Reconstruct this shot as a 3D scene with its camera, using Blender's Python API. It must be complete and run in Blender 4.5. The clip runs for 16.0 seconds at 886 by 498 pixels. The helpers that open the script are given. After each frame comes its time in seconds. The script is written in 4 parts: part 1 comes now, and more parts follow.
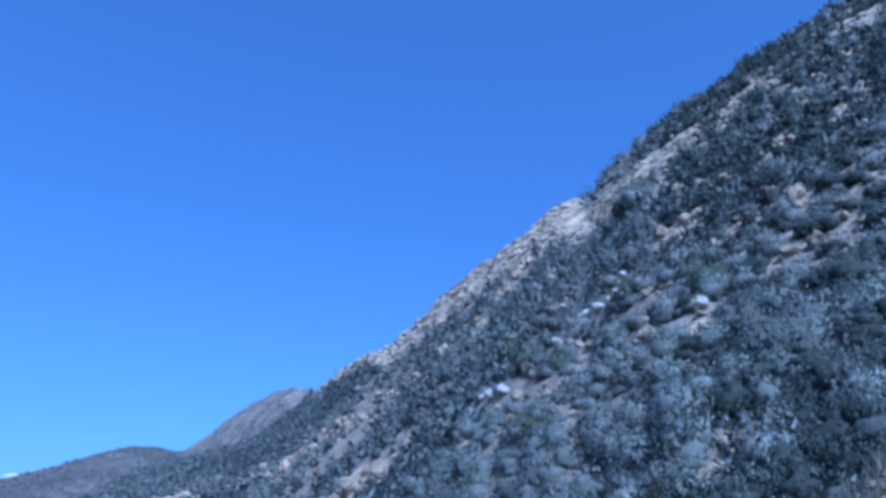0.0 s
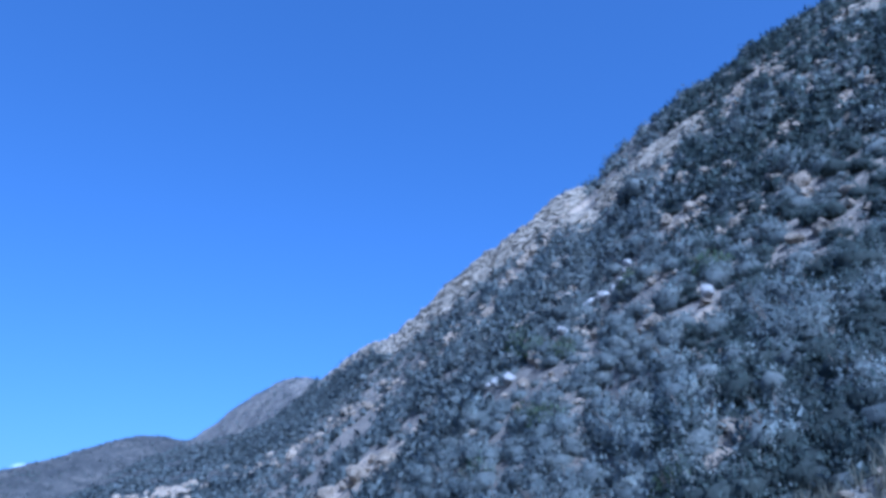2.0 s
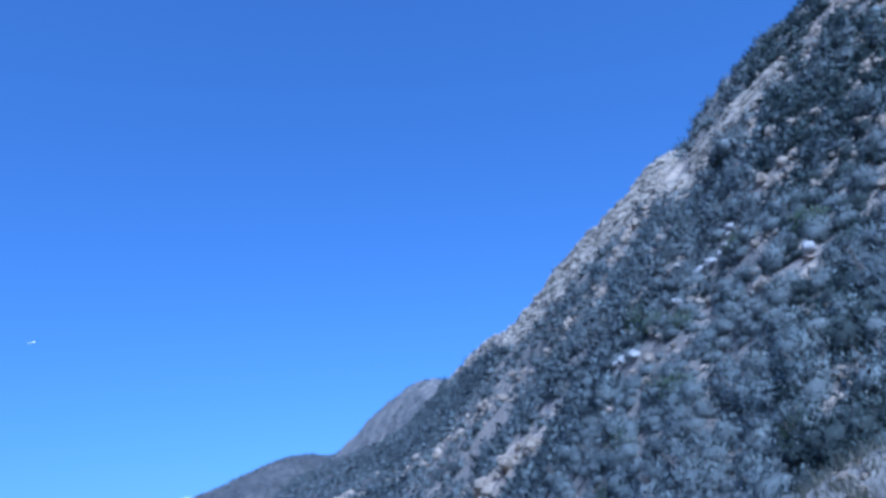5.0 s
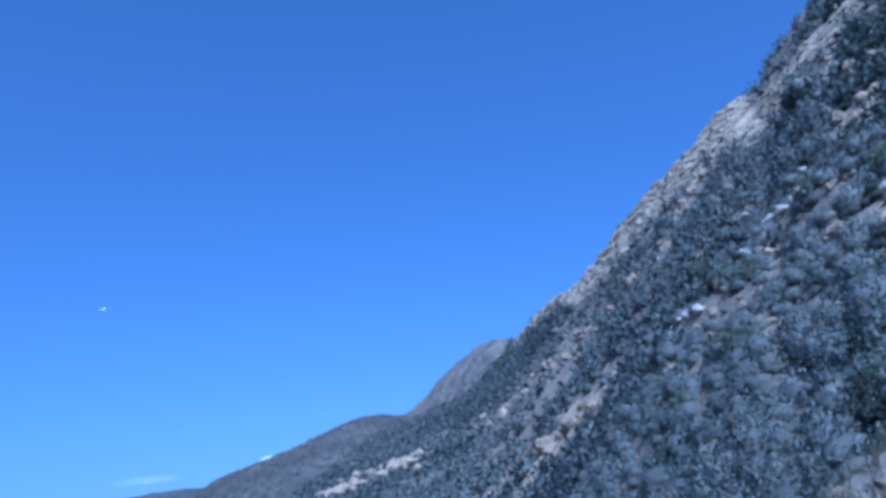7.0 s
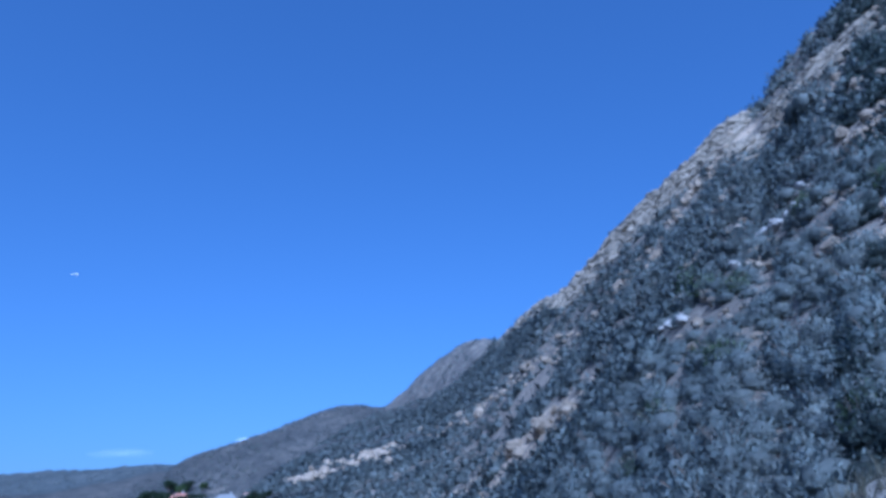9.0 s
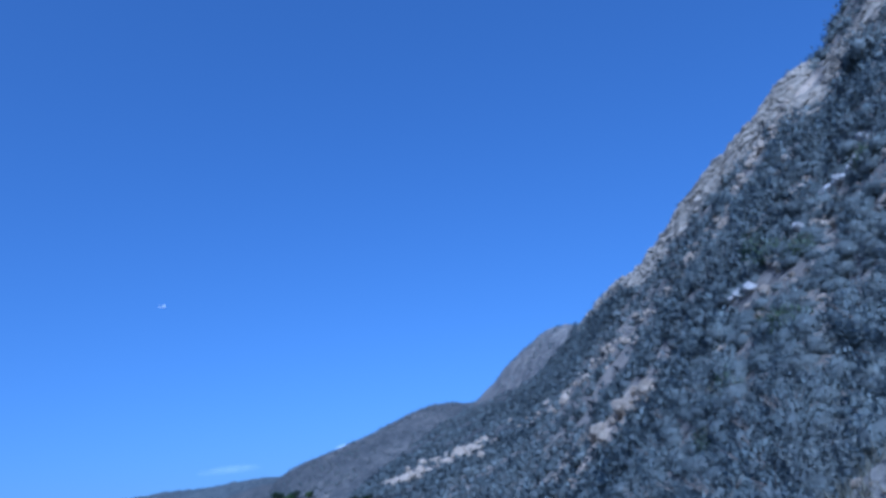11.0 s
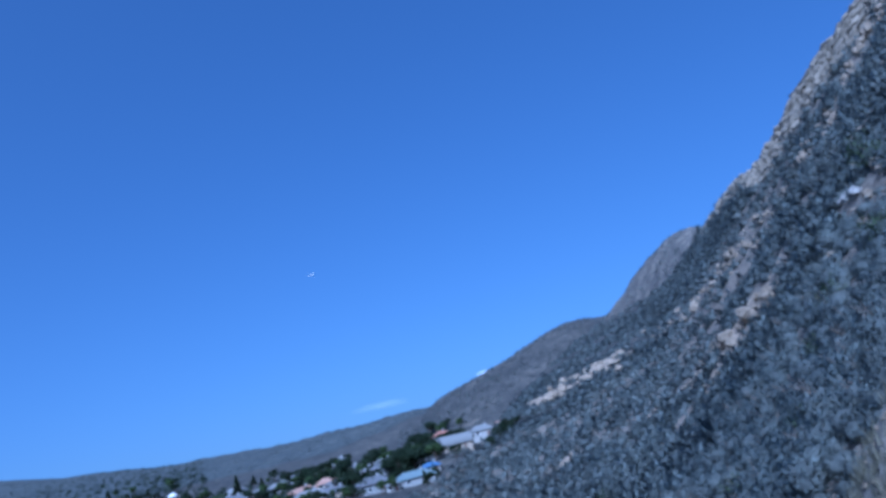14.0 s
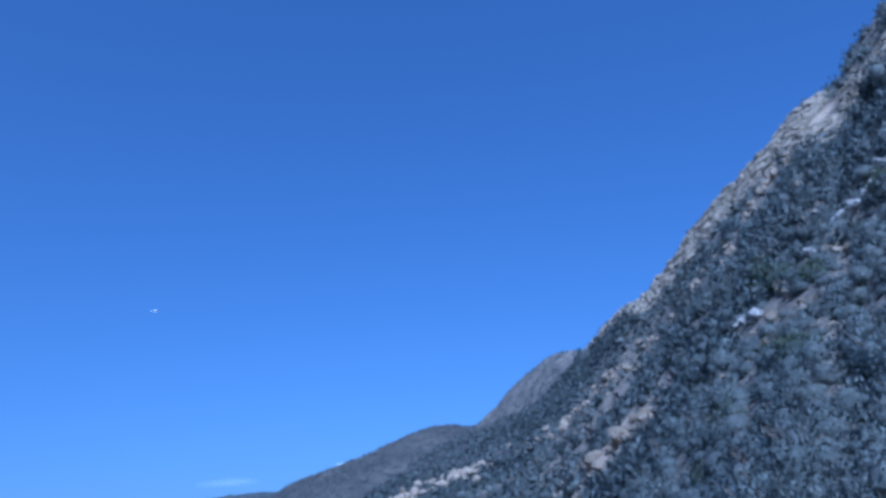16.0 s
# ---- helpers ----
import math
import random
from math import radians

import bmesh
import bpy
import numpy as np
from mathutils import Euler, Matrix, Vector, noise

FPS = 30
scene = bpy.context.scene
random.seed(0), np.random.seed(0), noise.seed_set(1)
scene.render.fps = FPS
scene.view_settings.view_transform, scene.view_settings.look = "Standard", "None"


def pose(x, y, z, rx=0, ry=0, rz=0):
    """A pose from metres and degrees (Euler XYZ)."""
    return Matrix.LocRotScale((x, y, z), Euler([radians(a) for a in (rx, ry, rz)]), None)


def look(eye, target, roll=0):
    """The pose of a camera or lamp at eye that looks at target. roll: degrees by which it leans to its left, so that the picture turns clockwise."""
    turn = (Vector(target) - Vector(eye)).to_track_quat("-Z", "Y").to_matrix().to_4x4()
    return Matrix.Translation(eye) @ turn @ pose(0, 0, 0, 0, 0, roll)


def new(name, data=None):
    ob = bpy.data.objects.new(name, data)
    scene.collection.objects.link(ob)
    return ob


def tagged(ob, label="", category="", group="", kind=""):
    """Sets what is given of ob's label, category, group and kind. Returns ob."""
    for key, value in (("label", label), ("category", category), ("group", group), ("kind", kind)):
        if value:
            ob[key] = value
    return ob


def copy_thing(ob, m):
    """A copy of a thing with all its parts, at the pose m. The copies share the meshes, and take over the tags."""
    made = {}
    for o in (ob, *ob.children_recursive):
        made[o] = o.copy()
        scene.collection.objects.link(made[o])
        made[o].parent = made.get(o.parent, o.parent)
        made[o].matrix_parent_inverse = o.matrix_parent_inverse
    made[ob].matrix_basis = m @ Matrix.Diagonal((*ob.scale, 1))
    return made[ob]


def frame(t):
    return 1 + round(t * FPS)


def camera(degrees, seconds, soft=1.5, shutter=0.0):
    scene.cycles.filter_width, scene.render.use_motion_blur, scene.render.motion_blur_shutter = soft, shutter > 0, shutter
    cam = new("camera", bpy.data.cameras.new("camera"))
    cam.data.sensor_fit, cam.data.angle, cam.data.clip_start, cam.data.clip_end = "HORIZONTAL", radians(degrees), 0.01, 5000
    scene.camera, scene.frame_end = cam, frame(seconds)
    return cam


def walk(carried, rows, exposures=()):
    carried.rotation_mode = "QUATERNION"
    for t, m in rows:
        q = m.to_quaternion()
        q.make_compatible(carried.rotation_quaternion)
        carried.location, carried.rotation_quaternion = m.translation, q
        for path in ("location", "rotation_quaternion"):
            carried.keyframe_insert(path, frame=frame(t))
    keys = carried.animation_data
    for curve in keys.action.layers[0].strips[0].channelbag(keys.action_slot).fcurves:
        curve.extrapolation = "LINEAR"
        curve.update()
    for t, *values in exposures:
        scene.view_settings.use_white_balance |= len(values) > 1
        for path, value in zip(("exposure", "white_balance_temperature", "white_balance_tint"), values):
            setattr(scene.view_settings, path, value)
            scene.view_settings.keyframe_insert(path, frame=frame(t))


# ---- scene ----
# Camera: a head-worn camera on a knoll, facing a dry scrub mountainside.
cam = camera(62.2, 16.0, soft=3.5)
ROWS = [
    (0.0, -0.00, 0.00, 0.00, 109.02, -2.84, -0.98),
    (0.5, 0.32, 1.05, 0.03, 109.28, -4.29, -2.46),
    (1.0, 0.22, 0.61, -0.05, 110.18, -3.12, -1.22),
    (1.5, -0.17, -0.65, -0.01, 109.13, -1.49, 0.49),
    (2.0, -0.13, -0.17, 0.02, 108.10, -2.54, -0.61),
    (2.5, 0.10, 0.54, 0.02, 108.69, -2.88, -1.53),
    (3.0, -0.06, -0.37, -0.01, 109.40, -0.83, 0.73),
    (3.5, -0.10, -0.95, -0.04, 109.95, 1.18, 2.75),
    (4.0, -0.42, -2.22, -0.03, 109.70, 2.87, 4.73),
    (4.5, -0.59, -3.32, -0.02, 108.35, 3.70, 7.18),
    (5.0, -0.56, -4.14, -0.10, 107.46, 4.84, 9.90),
    (7.5, 0.17, -2.02, -0.15, 104.56, 4.37, 15.85),
    (8.0, 0.09, -1.46, -0.16, 104.13, 2.31, 14.19),
    (8.5, 0.16, -0.85, -0.21, 104.62, 0.73, 13.15),
    (11.0, 1.44, -1.44, -0.19, 104.55, 5.75, 20.86),
    (11.5, 1.79, -2.47, -0.02, 103.14, 7.61, 23.89),
    (12.0, 2.08, -3.15, 0.05, 102.56, 9.01, 25.66),
    (12.5, 2.05, -3.73, 0.07, 102.27, 9.81, 26.19),
    (13.0, 2.37, -4.28, 0.16, 101.88, 10.41, 27.70),
    (13.5, 3.24, -5.51, 0.39, 100.94, 11.75, 30.75),
    (14.0, 3.43, -6.26, 0.50, 100.43, 12.18, 31.53),
    (14.5, 3.56, -6.39, 0.49, 100.61, 12.37, 32.07),
    (15.0, 3.36, -5.21, 0.25, 101.60, 11.24, 31.28),
    (15.5, 2.66, -2.77, 0.01, 102.76, 9.14, 28.53),
    (16.0, 1.61, 0.49, -0.35, 106.19, 3.18, 20.91),
]
walk(cam, [(t, pose(x, y, z, rx, ry, rz)) for t, x, y, z, rx, ry, rz in ROWS],
     exposures=[(0.0, 0.78, 4000, 15), (5.0, 0.72, 4000, 15), (8.0, 0.50, 4000, 15), (11.5, 0.33, 4000, 15), (14.5, 0.28, 4000, 15), (16.0, 0.30, 4000, 15)])

# ---- light: clear sky, sun high behind the right shoulder ----
SUN_AZ, SUN_EL = 164.0, 47.0
world = bpy.data.worlds.new("clear_sky")
scene.world = world
world.use_nodes = True
wn = world.node_tree.nodes
sky = wn.new("ShaderNodeTexSky")
sky.sky_type = "NISHITA"
sky.sun_disc = False
sky.sun_elevation = radians(SUN_EL)
sky.sun_rotation = radians(SUN_AZ)
sky.air_density, sky.dust_density, sky.ozone_density = 1.0, 3.0, 4.2
wn["Background"].inputs[1].default_value = 0.092
# very clear air: the pale band lies below the visible land
coord, lift, unit = wn.new("ShaderNodeTexCoord"), wn.new("ShaderNodeVectorMath"), wn.new("ShaderNodeVectorMath")
lift.operation, unit.operation = "ADD", "NORMALIZE"
lift.inputs[1].default_value = (0, 0, 0.14)
world.node_tree.links.new(coord.outputs["Generated"], lift.inputs[0])
world.node_tree.links.new(lift.outputs[0], unit.inputs[0])
world.node_tree.links.new(unit.outputs[0], sky.inputs["Vector"])
world.node_tree.links.new(sky.outputs[0], wn["Background"].inputs[0])
sun_data = bpy.data.lights.new("sun", "SUN")
sun_data.energy, sun_data.angle, sun_data.color = 5.0, radians(0.55), (1.0, 0.95, 0.86)
sun = new("sun", sun_data)
SUN_DIR = Vector((math.sin(radians(SUN_AZ)) * math.cos(radians(SUN_EL)), math.cos(radians(SUN_AZ)) * math.cos(radians(SUN_EL)), math.sin(radians(SUN_EL))))
sun.matrix_world = look(SUN_DIR * 300, (0, 0, 0))


# ---- materials ----
def mat(name, rough=0.9, spec=0.25):
    m = bpy.data.materials.new(name)
    m.use_nodes = True
    nt = m.node_tree
    b = nt.nodes["Principled BSDF"]
    b.inputs["Roughness"].default_value = rough
    b.inputs["Specular IOR Level"].default_value = spec
    return m, nt, b


def ramp(nt, fac, stops):
    r = nt.nodes.new("ShaderNodeValToRGB")
    e = r.color_ramp.elements
    while len(e) < len(stops):
        e.new(0.5)
    for el, (pos, col) in zip(e, stops):
        el.position, el.color = pos, (*col, 1)
    nt.links.new(fac, r.inputs[0])
    return r.outputs[0]


def noise_fac(nt, scale, detail=5.0, rough=0.6, offset=0.0, stretch=None):
    c = nt.nodes.new("ShaderNodeTexCoord")
    mp = nt.nodes.new("ShaderNodeMapping")
    mp.inputs["Location"].default_value = (offset, offset * 0.7, offset * 0.3)
    if stretch:
        mp.inputs["Scale"].default_value = stretch
    n = nt.nodes.new("ShaderNodeTexNoise")
    n.inputs["Scale"].default_value, n.inputs["Detail"].default_value, n.inputs["Roughness"].default_value = scale, detail, rough
    nt.links.new(c.outputs["Object"], mp.inputs[0])
    nt.links.new(mp.outputs[0], n.inputs["Vector"])
    return n.outputs["Fac"]


def mix(nt, fac, a, b, kind="MIX"):
    m = nt.nodes.new("ShaderNodeMix")
    m.data_type, m.blend_type = "RGBA", kind
    for sock, v in ((m.inputs["Factor"], fac), (m.inputs["A"], a), (m.inputs["B"], b)):
        if isinstance(v, (int, float)):
            sock.default_value = v
        elif isinstance(v, tuple):
            sock.default_value = (*v, 1)
        else:
            nt.links.new(v, sock)
    return m.outputs["Result"]


def bump(nt, b, height, strength=0.6, dist=0.1):
    n = nt.nodes.new("ShaderNodeBump")
    n.inputs["Strength"].default_value, n.inputs["Distance"].default_value = strength, dist
    nt.links.new(height, n.inputs["Height"])
    nt.links.new(n.outputs[0], b.inputs["Normal"])


def soil_material():
    m, nt, b = mat("dry_soil", 0.95, 0.1)
    big = ramp(nt, noise_fac(nt, 0.045, 6, 0.6), [(0.35, (0.14, 0.132, 0.115)), (0.55, (0.2, 0.18, 0.15)), (0.7, (0.29, 0.25, 0.195))])
    fine = ramp(nt, noise_fac(nt, 1.6, 8, 0.7, 7), [(0.3, (0.55, 0.52, 0.5)), (0.7, (1.25, 1.2, 1.15))])
    nt.links.new(mix(nt, 1.0, big, fine, "MULTIPLY"), b.inputs["Base Color"])
    bump(nt, b, noise_fac(nt, 2.5, 8, 0.7, 3), 0.9, 0.25)
    return m


def scrub_material(name, dark, mid, pale, rough=0.85, relief=0.0):
    m, nt, b = mat(name, rough, 0.08)
    g = nt.nodes.new("ShaderNodeNewGeometry")
    col = ramp(nt, g.outputs["Random Per Island"], [(0.0, dark), (0.55, mid), (1.0, pale)])
    patch = ramp(nt, noise_fac(nt, 0.12, 4, 0.6, 5), [(0.3, (0.74, 0.76, 0.78)), (0.7, (1.22, 1.2, 1.16))])
    fuzz = ramp(nt, noise_fac(nt, 0.9, 5, 0.65, 8), [(0.3, (0.78, 0.78, 0.78)), (0.7, (1.22, 1.22, 1.22))])
    nt.links.new(mix(nt, 1.0, mix(nt, 1.0, col, patch, "MULTIPLY"), fuzz, "MULTIPLY"), b.inputs["Base Color"])
    if relief:
        bump(nt, b, noise_fac(nt, 5.0, 6, 0.75, 2), relief, 0.12)
    leaf, both, out = nt.nodes.new("ShaderNodeBsdfTranslucent"), nt.nodes.new("ShaderNodeMixShader"), nt.nodes["Material Output"]
    nt.links.new(b.inputs["Base Color"].links[0].from_socket, leaf.inputs["Color"])
    both.inputs[0].default_value = 0.58
    nt.links.new(b.outputs[0], both.inputs[1])
    nt.links.new(leaf.outputs[0], both.inputs[2])
    nt.links.new(both.outputs[0], out.inputs["Surface"])
    return m


def rock_material(name, dark, pale, scale=1.0):
    m, nt, b = mat(name, 0.9, 0.2)
    big = ramp(nt, noise_fac(nt, 0.35 * scale, 6, 0.65, 2), [(0.3, dark), (0.7, pale)])
    fine = ramp(nt, noise_fac(nt, 3.0 * scale, 8, 0.7, 11, (1, 1, 3)), [(0.35, (0.6, 0.6, 0.62)), (0.65, (1.15, 1.12, 1.08))])
    nt.links.new(mix(nt, 1.0, big, fine, "MULTIPLY"), b.inputs["Base Color"])
    bump(nt, b, noise_fac(nt, 1.4 * scale, 8, 0.7, 6, (1, 1, 2.5)), 1.0, 0.4)
    return m


def sand_material():
    m, nt, b = mat("bare_sandy_soil", 0.95, 0.1)
    big = ramp(nt, noise_fac(nt, 0.5, 6, 0.6), [(0.3, (0.23, 0.185, 0.135)), (0.7, (0.4, 0.335, 0.25))])
    fine = ramp(nt, noise_fac(nt, 4, 8, 0.7, 7), [(0.3, (0.7, 0.68, 0.66)), (0.7, (1.15, 1.12, 1.1))])
    nt.links.new(mix(nt, 1.0, big, fine, "MULTIPLY"), b.inputs["Base Color"])
    bump(nt, b, noise_fac(nt, 3, 8, 0.7, 3), 0.8, 0.15)
    return m


def gravel_material():
    m, nt, b = mat("pale_gravel_bank", 0.95, 0.1)
    big = ramp(nt, noise_fac(nt, 1.1, 6, 0.65), [(0.3, (0.15, 0.14, 0.12)), (0.7, (0.30, 0.28, 0.235))])
    fine = ramp(nt, noise_fac(nt, 14, 8, 0.7, 7), [(0.3, (0.6, 0.6, 0.6)), (0.7, (1.25, 1.22, 1.2))])
    nt.links.new(mix(nt, 1.0, big, fine, "MULTIPLY"), b.inputs["Base Color"])
    bump(nt, b, noise_fac(nt, 9, 8, 0.7, 3), 1.0, 0.06)
    return m


def plain_material(name, col, rough=0.8, spread=0.25, scale=1.5):
    m, nt, b = mat(name, rough, 0.25)
    f = ramp(nt, noise_fac(nt, scale, 6, 0.65, 4), [(0.3, tuple(c * (1 - spread) for c in col)), (0.7, tuple(min(1, c * (1 + spread)) for c in col))])
    nt.links.new(f, b.inputs["Base Color"])
    return m


def glass_material():
    m, nt, b = mat("window_glass", 0.08, 0.5)
    b.inputs["Base Color"].default_value = (0.03, 0.04, 0.05, 1)
    return m


M_SOIL = soil_material()
M_SAND = sand_material()


def cover_material(name, lo, mid, hi):
    m, nt, b = mat(name, 0.95, 0.1)
    big = ramp(nt, noise_fac(nt, 0.02, 6, 0.65), [(0.35, lo), (0.6, mid), (0.72, hi)])
    patch = ramp(nt, noise_fac(nt, 0.16, 6, 0.7, 17), [(0.36, (0.62, 0.64, 0.66)), (0.52, (1.0, 1.0, 1.0)), (0.66, (1.5, 1.42, 1.3))])
    fine = ramp(nt, noise_fac(nt, 0.45, 8, 0.75, 7), [(0.38, (0.62, 0.64, 0.66)), (0.62, (1.3, 1.27, 1.2))])
    nt.links.new(mix(nt, 1.0, mix(nt, 1.0, big, patch, "MULTIPLY"), fine, "MULTIPLY"), b.inputs["Base Color"])
    bump(nt, b, noise_fac(nt, 0.5, 8, 0.7, 3), 1.0, 1.0)
    return m


M_GRAVEL = gravel_material()
M_COVER = cover_material("scrub_covered_slope", (0.058, 0.058, 0.057), (0.084, 0.081, 0.076), (0.122, 0.109, 0.095))
# Green-grey growth tinted bluer; the tint stands in for haze over distance.
M_FAR_HILL = cover_material("far_green_grey_hazed_hill", (0.062, 0.07, 0.072), (0.08, 0.088, 0.089), (0.11, 0.115, 0.11))
M_DRY_HILL = cover_material("dry_brown_hill", (0.135, 0.126, 0.115), (0.17, 0.156, 0.139), (0.205, 0.186, 0.162))
M_SLAB = rock_material("pale_slab_rock", (0.2, 0.176, 0.134), (0.41, 0.355, 0.268), 1.1)
M_TAN = rock_material("tan_boulder_rock", (0.25, 0.205, 0.15), (0.47, 0.395, 0.295), 1.4)
M_WHITE = rock_material("white_boulder_rock", (0.5, 0.48, 0.44), (0.78, 0.75, 0.69), 2.0)
M_SCRUB = scrub_material("grey_scrub_leaf", (0.211, 0.239, 0.231), (0.239, 0.270, 0.260), (0.268, 0.299, 0.285))
M_SCRUB_DARK = scrub_material("dark_scrub_leaf", (0.138, 0.156, 0.15), (0.16, 0.178, 0.17), (0.182, 0.2, 0.188))
M_SCRUB_PALE = scrub_material("pale_scrub_leaf", (0.251, 0.264, 0.239), (0.285, 0.299, 0.268), (0.319, 0.331, 0.296))
M_INNER = scrub_material("inner_twigs_and_leaves", (0.182, 0.199, 0.192), (0.211, 0.228, 0.217), (0.239, 0.255, 0.242), relief=1.0)
# Dark right-hand brush and its twigs: part real growth, part shade in the colour.
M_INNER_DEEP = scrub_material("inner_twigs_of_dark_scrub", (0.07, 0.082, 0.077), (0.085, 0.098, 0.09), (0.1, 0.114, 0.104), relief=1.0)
M_SCRUB_SHADE_TONED = scrub_material("deep_green_shade_toned_leaf", (0.075, 0.095, 0.09), (0.095, 0.118, 0.108), (0.12, 0.142, 0.128))
M_GREEN = scrub_material("green_scrub_leaf", (0.085, 0.115, 0.065), (0.115, 0.15, 0.085), (0.15, 0.185, 0.11))
M_TWIG = plain_material("dry_twig", (0.16, 0.13, 0.10), 0.9)
M_TREE = scrub_material("valley_tree_leaf", (0.03, 0.045, 0.028), (0.05, 0.072, 0.042), (0.085, 0.11, 0.06))
M_TREE_LIGHT = scrub_material("light_tree_leaf", (0.05, 0.08, 0.03), (0.09, 0.13, 0.05), (0.14, 0.19, 0.08))
M_GRASS = scrub_material("dry_grass_blade", (0.14, 0.138, 0.10), (0.20, 0.19, 0.14), (0.29, 0.27, 0.20))
M_BARK = plain_material("bark", (0.10, 0.075, 0.055), 0.95)
M_GLASS = glass_material()

# ---- the land: a polar sheet round the knoll, the union of the spurs that follow one another up the valley ----
# bearing (degrees right of ahead), rise of the crest, its distance
FLANK = ((-180, -10, 60), (-110, -18, 45), (-68.8, -23, 36), (-47.4, -14.5, 50), (-39.6, -9.6, 72), (-36, -7.6, 88), (-32.4, -6.5, 100), (-29.3, -5.2, 118), (-28, -3.9, 138), (-26.6, -2.6, 160),
         (-25.3, -1.9, 190), (-23.2, -0.5, 230), (-21.7, 0.5, 260), (-19.7, 1.4, 285), (-18, 2.0, 290), (-16.8, 2.3, 285), (-14.6, 3.1, 270), (-12.7, 4.25, 255), (-10.9, 5.65, 235), (-9.3, 7.4, 215),
         (-8.4, 8.2, 204), (-7.4, 9.1, 186), (-6.6, 9.75, 176), (-5.8, 10.35, 166), (-5, 10.75, 156), (-4.2, 11.0, 145), (-3.3, 11.5, 137), (-2.2, 12.6, 130), (-1.2, 13.6, 124), (0, 15.15, 119),
         (1.2, 16.3, 115), (2.3, 17.2, 112), (3.6, 18.1, 110), (4.6, 19.0, 108), (5.5, 19.8, 106), (6.8, 20.7, 105), (8.2, 21.8, 104), (9.4, 22.55, 103), (10.5, 22.95, 102), (11.5, 23.0, 102),
         (12.4, 23.6, 101), (13.3, 24.75, 99), (14.7, 26.0, 98), (16.1, 27.3, 96), (18, 28.4, 95), (19.6, 29.35, 94), (21.7, 30.1, 93), (24, 31.2, 92), (26.5, 32.35, 92), (28.9, 33.25, 92), (31.5, 34.3, 92),
         (41, 36, 95), (70, 30, 90), (110, 14, 80), (150, 0, 70), (180, -10, 60))
BROWN_SPUR = ((-180, -45, 470), (-22, -45, 470), (-21.35, -4, 470), (-19.85, 0.4, 465), (-18.55, 2.2, 455), (-17.35, 3.0, 430), (-16.35, 3.8, 405), (-15.55, 4.7, 385), (-14.65, 5.35, 365), (-13.45, 6.15, 335), (-12.35, 6.9, 318),
              (-11.35, 7.4, 305), (-10.35, 7.6, 295), (-9.55, 7.5, 290), (-8.8, 7.35, 289), (-8, 6.8, 288), (-6.85, -45, 288), (180, -45, 288))
SCRUB_SPUR = ((-180, -45, 500), (-38, -45, 500), (-36, -6, 500), (-34.4, -3.4, 520), (-33.3, -1.75, 530), (-32.3, -1.15, 530), (-31.5, -0.85, 520), (-30.5, -0.5, 500), (-28.4, 0.1, 470), (-26.6, 0.7, 470), (-24.6, 1.35, 470),
              (-22.6, 2.15, 475), (-21.2, 2.4, 480), (-19.5, 2.5, 490), (-18, 2.45, 500), (-16, 1.8, 510), (-12, -2, 520), (-9, -45, 520), (180, -45, 520))
FAR_RIDGE = ((-180, 0.5, 3500), (-75, 0.8, 3600), (-62.5, 0.1, 3370), (-59, -0.6, 3080), (-56.1, -1.3, 2170), (-54.3, -1.5, 1690), (-52.9, -1.55, 1400), (-50.6, -1.5, 1160), (-46.7, -1.6, 1080), (-44.3, -1.75, 1000), (-41.7, -1.7, 930),
             (-38, -1.5, 820), (-36, -1.35, 745), (-34.5, -1.4, 690), (-33, -1.4, 700), (-28, -1.2, 760), (-20, -1.5, 900), (20, -1, 3000), (180, 0.5, 3500))
FALL = 0.0011          # how fast the flank comes nearer below its crest, per degree


def table(rows, col):
    a = np.array(rows)
    g = np.linspace(-180, 180, 3601)
    k = np.hanning(7)
    v = np.convolve(np.pad(np.interp(g, a[:, 0], a[:, col]), 3, "edge"), k / k.sum(), "valid")
    return lambda az: np.interp(az, g, v)


E1, D1 = table(FLANK, 1), table(FLANK, 2)
SPURS = [(table(s, 1), table(s, 2), b) for s, b in ((BROWN_SPUR, 0.55), (SCRUB_SPUR, 0.70), (FAR_RIDGE, 0.60))]


def smooth(x, a, b):
    t = np.clip((x - a) / (b - a), 0, 1)
    return t * t * (3 - 2 * t)


def value_noise(x, y, seed):
    x0, y0 = np.floor(x), np.floor(y)
    u, v = x - x0, y - y0
    u, v = u * u * (3 - 2 * u), v * v * (3 - 2 * v)
    def corner(i, j):
        return np.mod(np.sin(i * 12.9898 + j * 78.233 + seed * 37.719) * 43758.5453, 1.0)
    low = corner(x0, y0) * (1 - u) + corner(x0 + 1, y0) * u
    high = corner(x0, y0 + 1) * (1 - u) + corner(x0 + 1, y0 + 1) * u
    return 2 * (low * (1 - v) + high * v) - 1


def fbm(x, y, octaves=4, seed=1.0):
    """Fractal noise over the plan, about -1 to 1."""
    x, y = np.asarray(x, dtype=float), np.asarray(y, dtype=float)
    total, amp = 0.0, 0.62
    for k in range(octaves):
        total = total + amp * value_noise(x + 17.3 * k, y - 9.1 * k, seed + k)
        x, y = 1.62 * x - 1.26 * y, 1.26 * x + 1.62 * y
        amp *= 0.5
    return total


def valley(az, rho):
    z = np.interp(rho, [0, 100, 170, 260, 600, 1200, 4800], [-10, -22, -28, -30.5, -31, -31, -34])
    return z - 1.2 + 4.2 * smooth(az, -37, -31.5) * smooth(rho, 230, 340) * (1 - 0.95 * smooth(az, -31.3, -29.4))


